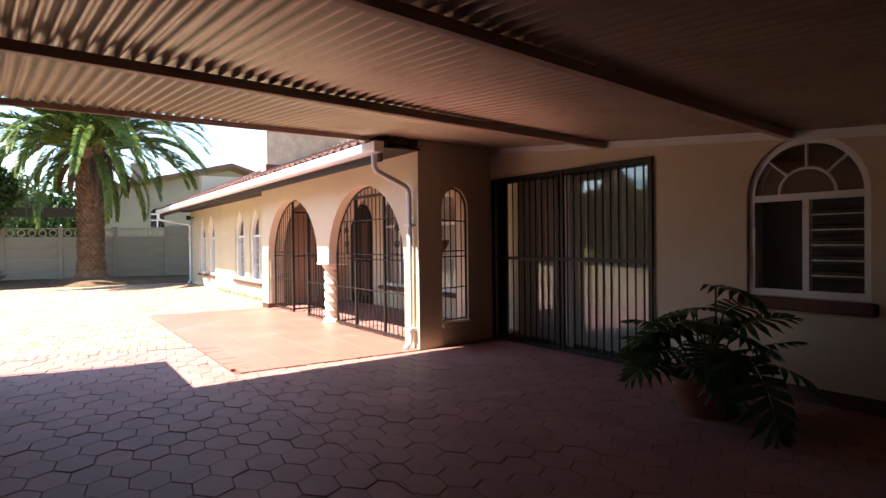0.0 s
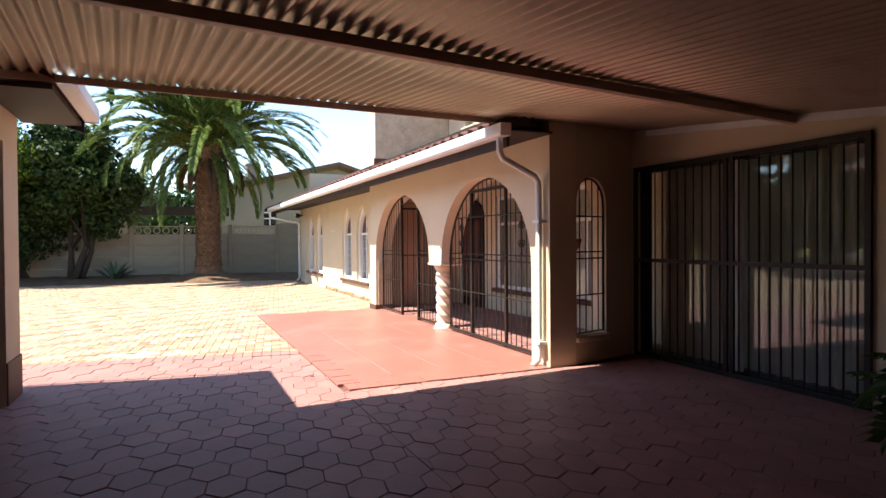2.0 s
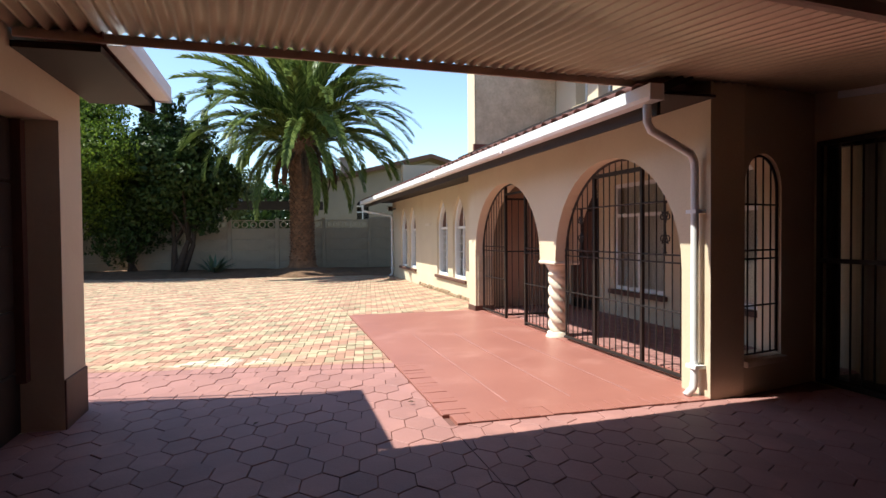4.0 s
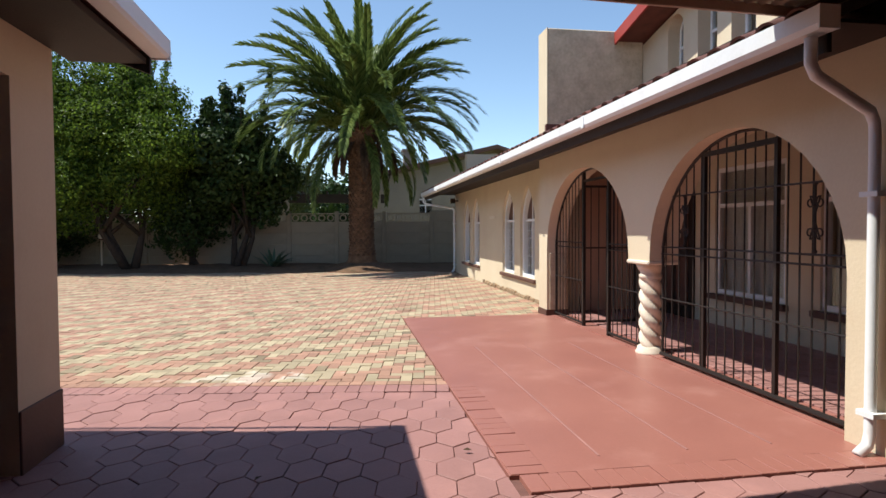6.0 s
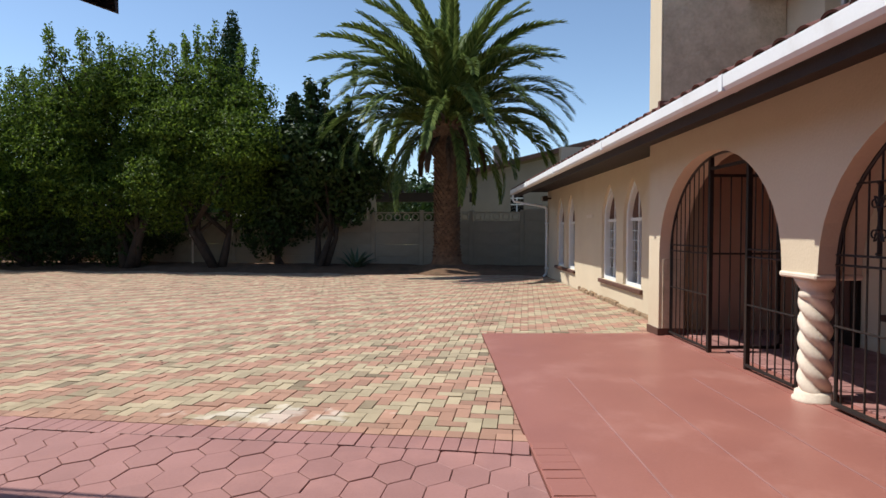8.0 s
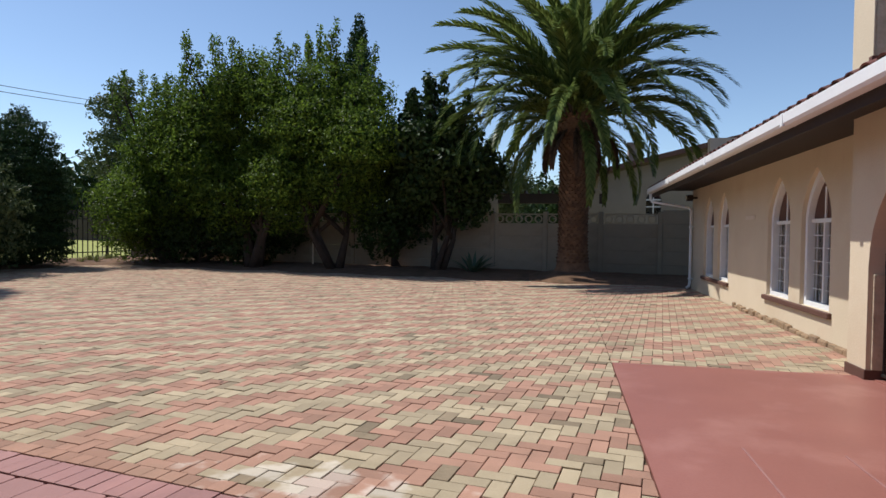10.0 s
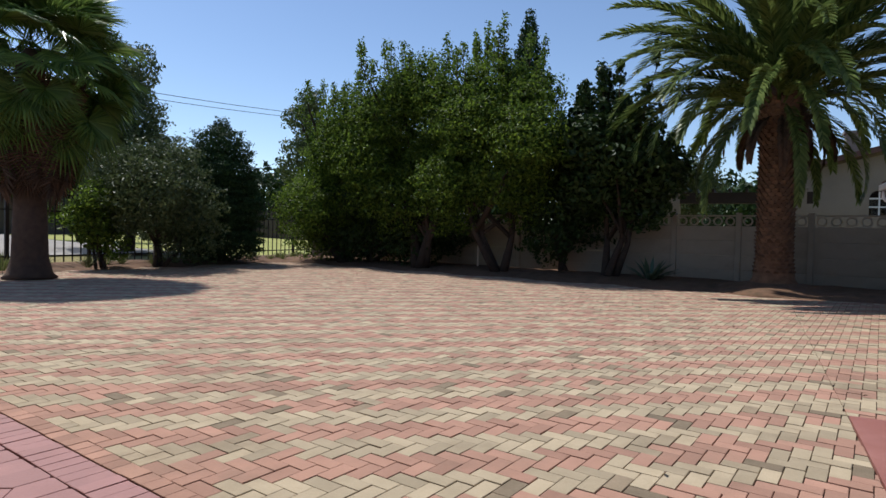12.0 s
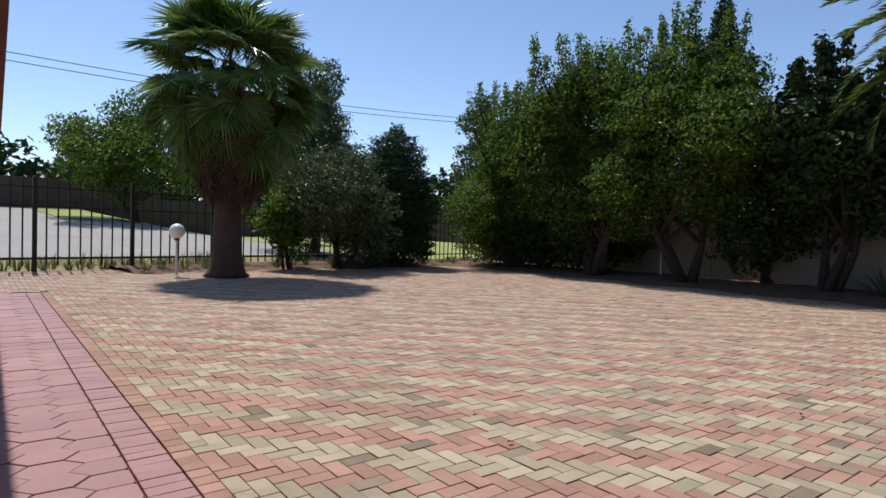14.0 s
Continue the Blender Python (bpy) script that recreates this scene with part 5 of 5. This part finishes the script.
def build_far_trees():
    rng = np.random.default_rng(77)
    lobes = []
    for k in range(150):
        a = math.radians(rng.uniform(-14, 190))
        r = rng.uniform(62, 95)
        x, y = -6 + r * math.cos(a), 15 + r * math.sin(a)
        h = rng.uniform(5.0, 9.5)
        lobes.append((x, y, h * 0.55, rng.uniform(2.5, 5), rng.uniform(2.5, 5), h * 0.55))
    ob = crown(rng, lobes, 110000, 0.5, LEAF_B, None, 0.75, name="far_trees")
    tagged(ob, "distant belt of suburban trees", "trees", kind="stuff")


build_far_trees()


def tuft(name, at, n, length, mat, label, seed, width=0.03, spread=1.0):
    rng = np.random.default_rng(seed)
    e = thing(name, at, label, "plant", name + "s")
    V, F = [], []
    for k in range(n):
        a, l = rng.uniform(0, 2 * math.pi), length * rng.uniform(0.6, 1.1)
        tilt = spread * rng.uniform(0.15, 1.0)
        o = np.array([math.cos(a) * math.sin(tilt), math.sin(a) * math.sin(tilt), math.cos(tilt)])
        s = np.array([-math.sin(a), math.cos(a), 0]) * width
        b = np.array(at) + np.array([math.cos(a), math.sin(a), 0]) * 0.06
        m, t = b + o * l * 0.5, b + o * l + np.array([0, 0, -0.18 * l])
        i = len(V)
        V += [tuple(b - s * 0.7), tuple(b + s * 0.7), tuple(m + s), tuple(m - s), tuple(t), tuple(m - np.array([0, 0, width * 0.5]))]
        F += [(i, i + 1, i + 5), (i + 1, i + 2, i + 5), (i, i + 5, i + 3), (i + 3, i + 5, i + 4), (i + 5, i + 2, i + 4)]
    raw("leaves", V, F, [mat], e)


tuft("agave", (-1.2, 23.6, 0.06), 46, 0.95, AGAVE, "blue-green spiky agave clump by the wall", 1, 0.05, 1.1)
rng_t = np.random.default_rng(9)
for k in range(26):
    y = 13.2 + k * 0.52
    tuft("grass_tuft", (-15.6 + rng_t.uniform(-0.7, 0.5), y, 0.08), 40, rng_t.uniform(0.3, 0.55), GRASS, "green grassy tuft in the fence bed", 100 + k, 0.012, 1.1)
for k in range(34):
    tuft("grass_tuft", (-17.3 + rng_t.uniform(-0.3, 0.2), 6.6 + k * 0.28, 0.0), 34, rng_t.uniform(0.35, 0.7), GRASS, "rough grass tuft at the foot of the fence", 200 + k, 0.011, 0.8)


# ---- pot plant under the carport ----
def build_pot_plant():
    rng = np.random.default_rng(55)
    at = Vector((4.50, 2.42, 0.0))
    e = thing("pot_plant", at, "split-leaf philodendron in a dark clay pot", "pot plant")
    part("pot", lathe([(0.19, 0), (0.21, 0.02), (0.27, 0.22), (0.30, 0.24), (0.30, 0.29), (0.27, 0.29), (0.25, 0.23), (0.05, 0.22)], 26, at), CLAY, e, "dark terracotta pot", True)
    part("soil", lathe([(0.2, 0.21), (0.25, 0.235), (0.02, 0.25)], 20, at), SOIL, e)

    def split_leaf(bend):
        """A heart-shaped blade cut into broad wavy fingers on both sides of the midrib."""
        V, F = [], []
        mid = [np.array([0.50 * q, 0, 0.03 * math.sin(math.pi * q) - bend * q * q]) for q in np.linspace(0, 1, 9)]
        for k in range(8):
            a, b, q = mid[k], mid[k + 1], (k + 0.5) / 8
            for s in (-1, 1):
                l = 0.27 * math.sin(math.pi * (0.30 + 0.62 * q)) + 0.03
                d = np.array([-0.35 + 1.25 * q, s * (1.0 - 0.35 * q), 0])
                d /= np.linalg.norm(d)
                root_a, root_b = a + np.array([0, s * 0.004, 0]), b + np.array([0, s * 0.004, 0])
                w = (b - a) * 0.85
                c = (a + b) / 2 + d * l * 0.62 + np.array([0, 0, 0.02 - 0.10 * l])
                tip = (a + b) / 2 + d * l + np.array([0.02, 0, -0.30 * l])
                i = len(V)
                V += [tuple(v) for v in (root_a, root_b, c + w * 0.62, c - w * 0.62, tip)]
                F += [(i, i + 1, i + 2, i + 3), (i + 3, i + 2, i + 4)]
        me = bpy.data.meshes.new("leaf")
        me.from_pydata(V, [], F)
        me.materials.append(POTLEAF)
        return me

    kinds = [split_leaf(b) for b in (0.03, 0.09, 0.16)]
    for k in range(24):
        az = k * 137.5 + rng.normal(0, 10)
        a, q = math.radians(az), k / 24
        reach, h = 0.10 + 0.27 * q + rng.uniform(-0.04, 0.06), 0.78 - 0.36 * q + rng.uniform(-0.06, 0.06)
        size, dip = rng.uniform(0.58, 0.82), rng.uniform(-22, 34)
        if k == 2:  # one tall stalk
            reach, h, size, dip = 0.06, 0.96, 0.72, 12
        tip = at + Vector((reach * math.cos(a), reach * math.sin(a), h))
        if k == 21:  # a long leaf hanging to the floor
            a, size, dip, az = math.radians(250), 1.15, 52, 250
            tip = at + Vector((0.42 * math.cos(a), 0.42 * math.sin(a), 0.50))
        root = at + Vector((0.06 * math.cos(a), 0.06 * math.sin(a), 0.23))
        mid = root.lerp(tip, 0.55) + Vector((0, 0, 0.10))
        part("stalk", bar([root, mid, tip], r=0.008, n=5), POTLEAF, e)
        piece("leaf", kinds[k % 3], pose(*tip, 0, dip, az + rng.uniform(-20, 20)) @ pose(0, 0, 0, rng.uniform(-25, 25), 0, 0) @ Matrix.Scale(size, 4), e)


build_pot_plant()


# ---- beyond the walls ----
def build_neighbour():
    h = thing("house", (6, 34, 0), "neighbouring plastered house with brown gable boards", "house")
    part("wall", panel([(2.9, 0), (11.5, 0), (11.5, 4.6), (9.0, 5.35), (2.9, 3.95)], [[(5.0, 2.2), (5.65, 2.2)] + arch_points(5.0, 5.65, 2.9, 3.2, 10)], on_y(34.0), 0.3), NEIGHBOUR, h)
    part("side_wall", boxes((2.9, 3.2, 34.3, 42, 0, 3.9)), NEIGHBOUR, h)
    bm = bmesh.new()
    prof = [(2.2, 3.85), (9.0, 5.5), (12, 4.6), (12, 4.8), (9.0, 5.72), (2.2, 4.05)]
    a, b = [bm.verts.new((x, 33.5, z)) for x, z in prof], [bm.verts.new((x, 42, z)) for x, z in prof]
    for k in range(6):
        bm.faces.new((a[k], b[k], b[(k + 1) % 6], a[(k + 1) % 6]))
    bm.faces.new((a[0], a[1], a[4], a[5])), bm.faces.new((a[1], a[2], a[3], a[4]))
    bm.faces.new((b[0], b[1], b[4], b[5])), bm.faces.new((b[1], b[2], b[3], b[4]))
    part("roof", bm, BROWN, h, "dark brown roof")
    w = part("window", panel([(5.03, 2.23), (5.62, 2.23)] + arch_points(5.03, 5.62, 2.9, 3.17, 10), [], on_y(34.12), 0.02), GLASS, h)
    part("frame", boxes((5.0, 5.65, 34.08, 34.12, 2.55, 2.6), (5.3, 5.35, 34.081, 34.121, 2.2, 3.15), (5.0, 5.65, 34.079, 34.119, 2.86, 2.92)), WHITE, w)
    part("blind", boxes((4.9, 5.75, 34.31, 34.32, 2.1, 3.3)), DARK_WOOD, h)
    part("chimney", boxes((4.3, 4.9, 35, 35.6, 4.2, 5.5), (4.22, 4.98, 34.92, 35.68, 5.5, 5.6)), NEIGHBOUR, h)
    p = thing("pergola", (-1, 31, 0), "dark timber pergola on pale pillars behind the wall", "pergola")
    for x in (-1.5, 2.6):
        part("pillar", boxes((x - 0.2, x + 0.2, 30.8, 31.2, 0, 3.05), (x - 0.25, x + 0.25, 30.75, 31.25, 3.05, 3.15)), NEIGHBOUR, p)
    part("beam", boxes((-1.6, 3.0, 30.86, 31.14, 2.55, 2.95)), DARK_WOOD, p)
    for k in range(8):
        part("rafter", boxes((-1.3 + k * 0.55, -1.22 + k * 0.55, 30.6, 33.5, 2.95, 3.07)), DARK_WOOD, p)
    structure("wall_street", boxes((-43.3, -43.0, -40, 24, 1.2, 3.95), (-43.3, -43.0, 24.0, 60, 0.0, 3.0)), FAR_WALL, "dark garden wall across the street", "wall")
    structure("wall_lawn", boxes((-43, -17.5, 46, 46.25, 0, 2.2)), FAR_WALL, "dark fence wall beyond the lawn", "wall")
    h = thing("house", (-30, 56, 0), "far house with grey tiled hip roof", "house")
    part("wall", boxes((-34, -24, 52, 60, 0, 2.8)), NEIGHBOUR, h)
    bm = bmesh.new()
    q = [bm.verts.new(c) for c in ((-34.6, 51.4, 2.7), (-23.4, 51.4, 2.7), (-23.4, 60.6, 2.7), (-34.6, 60.6, 2.7), (-31, 56, 5.4), (-27, 56, 5.4))]
    for f in ((0, 1, 5, 4), (1, 2, 5), (2, 3, 4, 5), (3, 0, 4), (3, 2, 1, 0)):
        bm.faces.new([q[i] for i in f])
    part("roof", bm, GREY_TILE, h)
    for dz in (0, 0.35):
        pts = [(-30, 2 + 50 * t, 7.9 + dz + 2.9 * t - 0.9 * math.sin(math.pi * t)) for t in np.linspace(0, 1, 24)]
        tagged(part("power_cable", bar(pts, r=0.02, n=5), CABLE), "thin overhead power cable along the street", "cable", "power cables")
    for y, z in ((2, 7.9), (52, 10.8)):
        u = thing("utility_pole", (-30, y, 0), "wooden utility pole carrying the cables", "pole", "utility poles")
        part("pole", bar([(-30, y, 0), (-30, y, z + 0.5)], r=0.11, n=10), BARK, u)


build_neighbour()


def dry_leaves():
    rng = np.random.default_rng(91)
    V, F = leaves(rng, np.zeros((1, 3)), np.array([[0, 0, 1.0]]), np.array([0.035]), 0.15)
    me = bpy.data.meshes.new("dry_leaf")
    me.from_pydata(V.tolist(), [], F.tolist())
    me.materials.append(DRY_LEAF)
    for k in range(34):
        x, y = (rng.uniform(-9, 3.6), rng.uniform(9.2, 20)) if k > 5 else (rng.uniform(0.5, 3), rng.uniform(3.5, 6.5))
        ob = new("dry_leaf", me)
        ob.matrix_basis = pose(x, y, 0.022, rng.uniform(-15, 15), rng.uniform(-15, 15), rng.uniform(0, 360))
        tagged(ob, "curled brown dry leaf lying on the paving", "leaf", "dry leaves")


dry_leaves()


# ---- paving ----
def red_apron():
    bm = boxes((1.97, 4.44, 6.12, 11.9, -0.03, 0.012))
    ap = structure("apron", bm, APRON, "red painted concrete apron before the arches", "paving")
    # tooled joints as thin raised strips
    part("joint_strip", boxes(*[(x - 0.006, x + 0.006, 6.3, 9.6, 0.0125, 0.0155) for x in (2.55, 3.1, 3.65)]), HEX, ap, "pale scored joint")
    return ap


def soldier(parent, frame_m, count, mat, w=0.105, l=0.215, z=0.006):
    v, f = paver([(0, 0), (w, 0), (w, l), (0, l)], 0.006, z)
    me = bpy.data.meshes.new("brick")
    me.from_pydata(v, [], f)
    me.materials.append(mat)
    rng = np.random.default_rng(count)
    for k in range(count):
        piece("brick", me, frame_m @ pose(k * w, 0, rng.uniform(-0.002, 0.003), rng.uniform(-0.5, 0.5), rng.uniform(-0.5, 0.5), rng.uniform(-0.6, 0.6)), parent)


def lay(name, polys, mats, near, parent_label, category, bed, bed_mat, gap, seed, group):
    """Pavers: whole ones in the near stretch are objects of their own, the rest is one joined mesh."""
    rng = np.random.default_rng(seed)
    root = thing(name, (0, 0, 0), parent_label, category, kind="structure")
    bm = bmesh.new()
    for quad in bed:
        bm.faces.new([bm.verts.new((p[0], p[1], -0.012)) for p in quad])
    part("joint_bed", bm, bed_mat, root, "sandy joints")
    shared, V, F, I, made = {}, [], [], [], 0
    for poly, whole, kind_of, key, origin in polys:
        z = 0.004 + rng.uniform(-0.003, 0.003)
        if whole and made < 300 and near(origin):
            if (key, kind_of) not in shared:
                v, f = paver([(p[0] - origin[0], p[1] - origin[1]) for p in poly], gap, 0.0)
                me = bpy.data.meshes.new(group)
                me.from_pydata(v, [], f)
                me.materials.append(mats[kind_of])
                shared[key, kind_of] = me
            piece(group, shared[key, kind_of], pose(origin[0], origin[1], z, rng.uniform(-0.5, 0.5), rng.uniform(-0.5, 0.5), 0), root)
            made += 1
            continue
        v, f = paver(poly, gap, z)
        b = len(V)
        V += v
        F += [tuple(b + k for k in q) for q in f]
        I += [kind_of] * len(f)
    tagged(raw(group + "_field", V, F, mats, root, I), kind="stuff")


def herringbone():
    W = 0.103
    nb = (R @ Vector((0, 1, 0)) - R @ Vector((0, 0, 0))).xy
    rng = np.random.default_rng(12)
    out = []
    for i in range(-195, 30):
        for j in range(-70, 170):
            d = (i - j) % 4
            if d == 0:
                q = [(i, j), (i + 2, j), (i + 2, j + 1), (i, j + 1)]
            elif d == 3:
                q = [(i, j), (i + 1, j), (i + 1, j + 2), (i, j + 2)]
            else:
                continue
            loc = [(u * W, v * W + 0.13) for u, v in q]
            if loc[0][1] > 14.3:
                continue
            k = ((i - j) // 4) % 2
            kind_of = 2 if rng.random() < 0.035 else (k if rng.random() < 0.94 else 1 - k)
            poly = [tuple(rw(u, v).xy) for u, v in loc]
            x, y = poly[0]
            if j < -4 and x > -11.9:
                continue
            if x < -17.2 or x > 4.6:
                continue
            for n, cuts in enumerate((((1, 0, 1.965),), ((-1, 0, -1.965), (0, -1, -11.905), (1, 0, 4.50)))):
                c = poly if x < -11.95 else clip(poly, -nb.x, -nb.y, -nb.dot(rw(0, 0.237).xy))
                for cut in cuts:
                    if c:
                        c = clip(c, *cut)
                if len(c) > 2 and area_of(c) > 0.002:
                    out.append((ccw(c), len(c) == 4 and area_of(c) > 0.99 * 2 * W * W, kind_of, d, poly[0]))
    return out


def hexes():
    out = []
    px, py = 0.205, 0.245
    for r in range(-48, 3):
        for k in range(-80, 30):
            u, v = k * px + (px / 2 if r % 2 else 0), r * py - 0.20
            loc = [(u + px / 2, v - 0.08), (u + px / 2, v + 0.08), (u, v + 0.165), (u - px / 2, v + 0.08), (u - px / 2, v - 0.08), (u, v - 0.165)]
            poly = [tuple(rw(a, b).xy) for a, b in loc]
            c0 = rw(u, v)
            if c0.x < -11.85 or c0.x > 5.6 or c0.y < -4.9:
                continue
            g = RI @ c0
            if g.x < -3.0 and g.y < -2.2:
                continue
            n = (R @ Vector((0, 1, 0)) - R @ Vector((0, 0, 0))).xy
            lim = n.dot(rw(0, -0.105).xy)
            for cuts in (((1, 0, 1.965),), ((-1, 0, -1.965), (0, 1, 5.90), (1, 0, 5.40))):
                c = clip(poly, n.x, n.y, lim)
                for cut in cuts:
                    if c:
                        c = clip(c, *cut)
                if len(c) > 2 and area_of(c) > 0.002:
                    out.append((ccw(c), len(c) == 6 and area_of(c) > 0.045, 0, "hex", tuple(c0.xy)))
    return out


apron = red_apron()
soldier(apron, pose(4.12, 5.90, 0, 0, 0, 180) @ pose(0, -0.215, 0), 20, APRON, z=0.0165)
soldier(apron, pose(1.975, 6.12, 0, 0, 0, 90) @ pose(0, -0.215, 0), 18, APRON, z=0.0165)
border = thing("paving_border", rw(-3, 0), "row of red painted bricks edging the paving", "border", kind="structure")
soldier(border, R @ pose(-13.75, -0.102, 0), 131, HEX)
border = thing("paving_border", rw(-3, 0.2), "row of plain bricks beside the red edging", "border", kind="structure")
soldier(border, R @ pose(-13.75, 0.118, 0) @ Matrix.Diagonal((1, 0.55, 1, 1)), 131, PINK_BRICK)
lay("paving_hexagon", hexes(), [HEX], lambda o: 3.4 < o[1] < 7.9 and -0.5 < o[0] < 2.0, "red painted hexagonal concrete pavers", "paving", [[(-11.95, -5), (5.42, -5), (5.42, 8.0), (1.99, 7.94), (-11.95, 10.02)]], RED_JOINT, 0.005, 61, "hexagon")
lay("paving_herringbone", herringbone(), [CREAM_BRICK, PINK_BRICK, GREY_BRICK], lambda o: 8.3 < o[1] < 10.6 and -1.4 < o[0] < 1.8, "herringbone brick paving in cream and pink bands", "paving", [[(-17.4, 3.0), (-11.95, 3.0), (-11.95, 10.0), (-17.4, 10.85)], [(-17.4, 10.85), (1.965, 7.92), (1.965, 24.5), (-17.4, 27)], [(1.965, 11.9), (4.51, 11.9), (4.51, 24.1), (1.965, 24.5)]], JOINT, 0.006, 62, "paver")
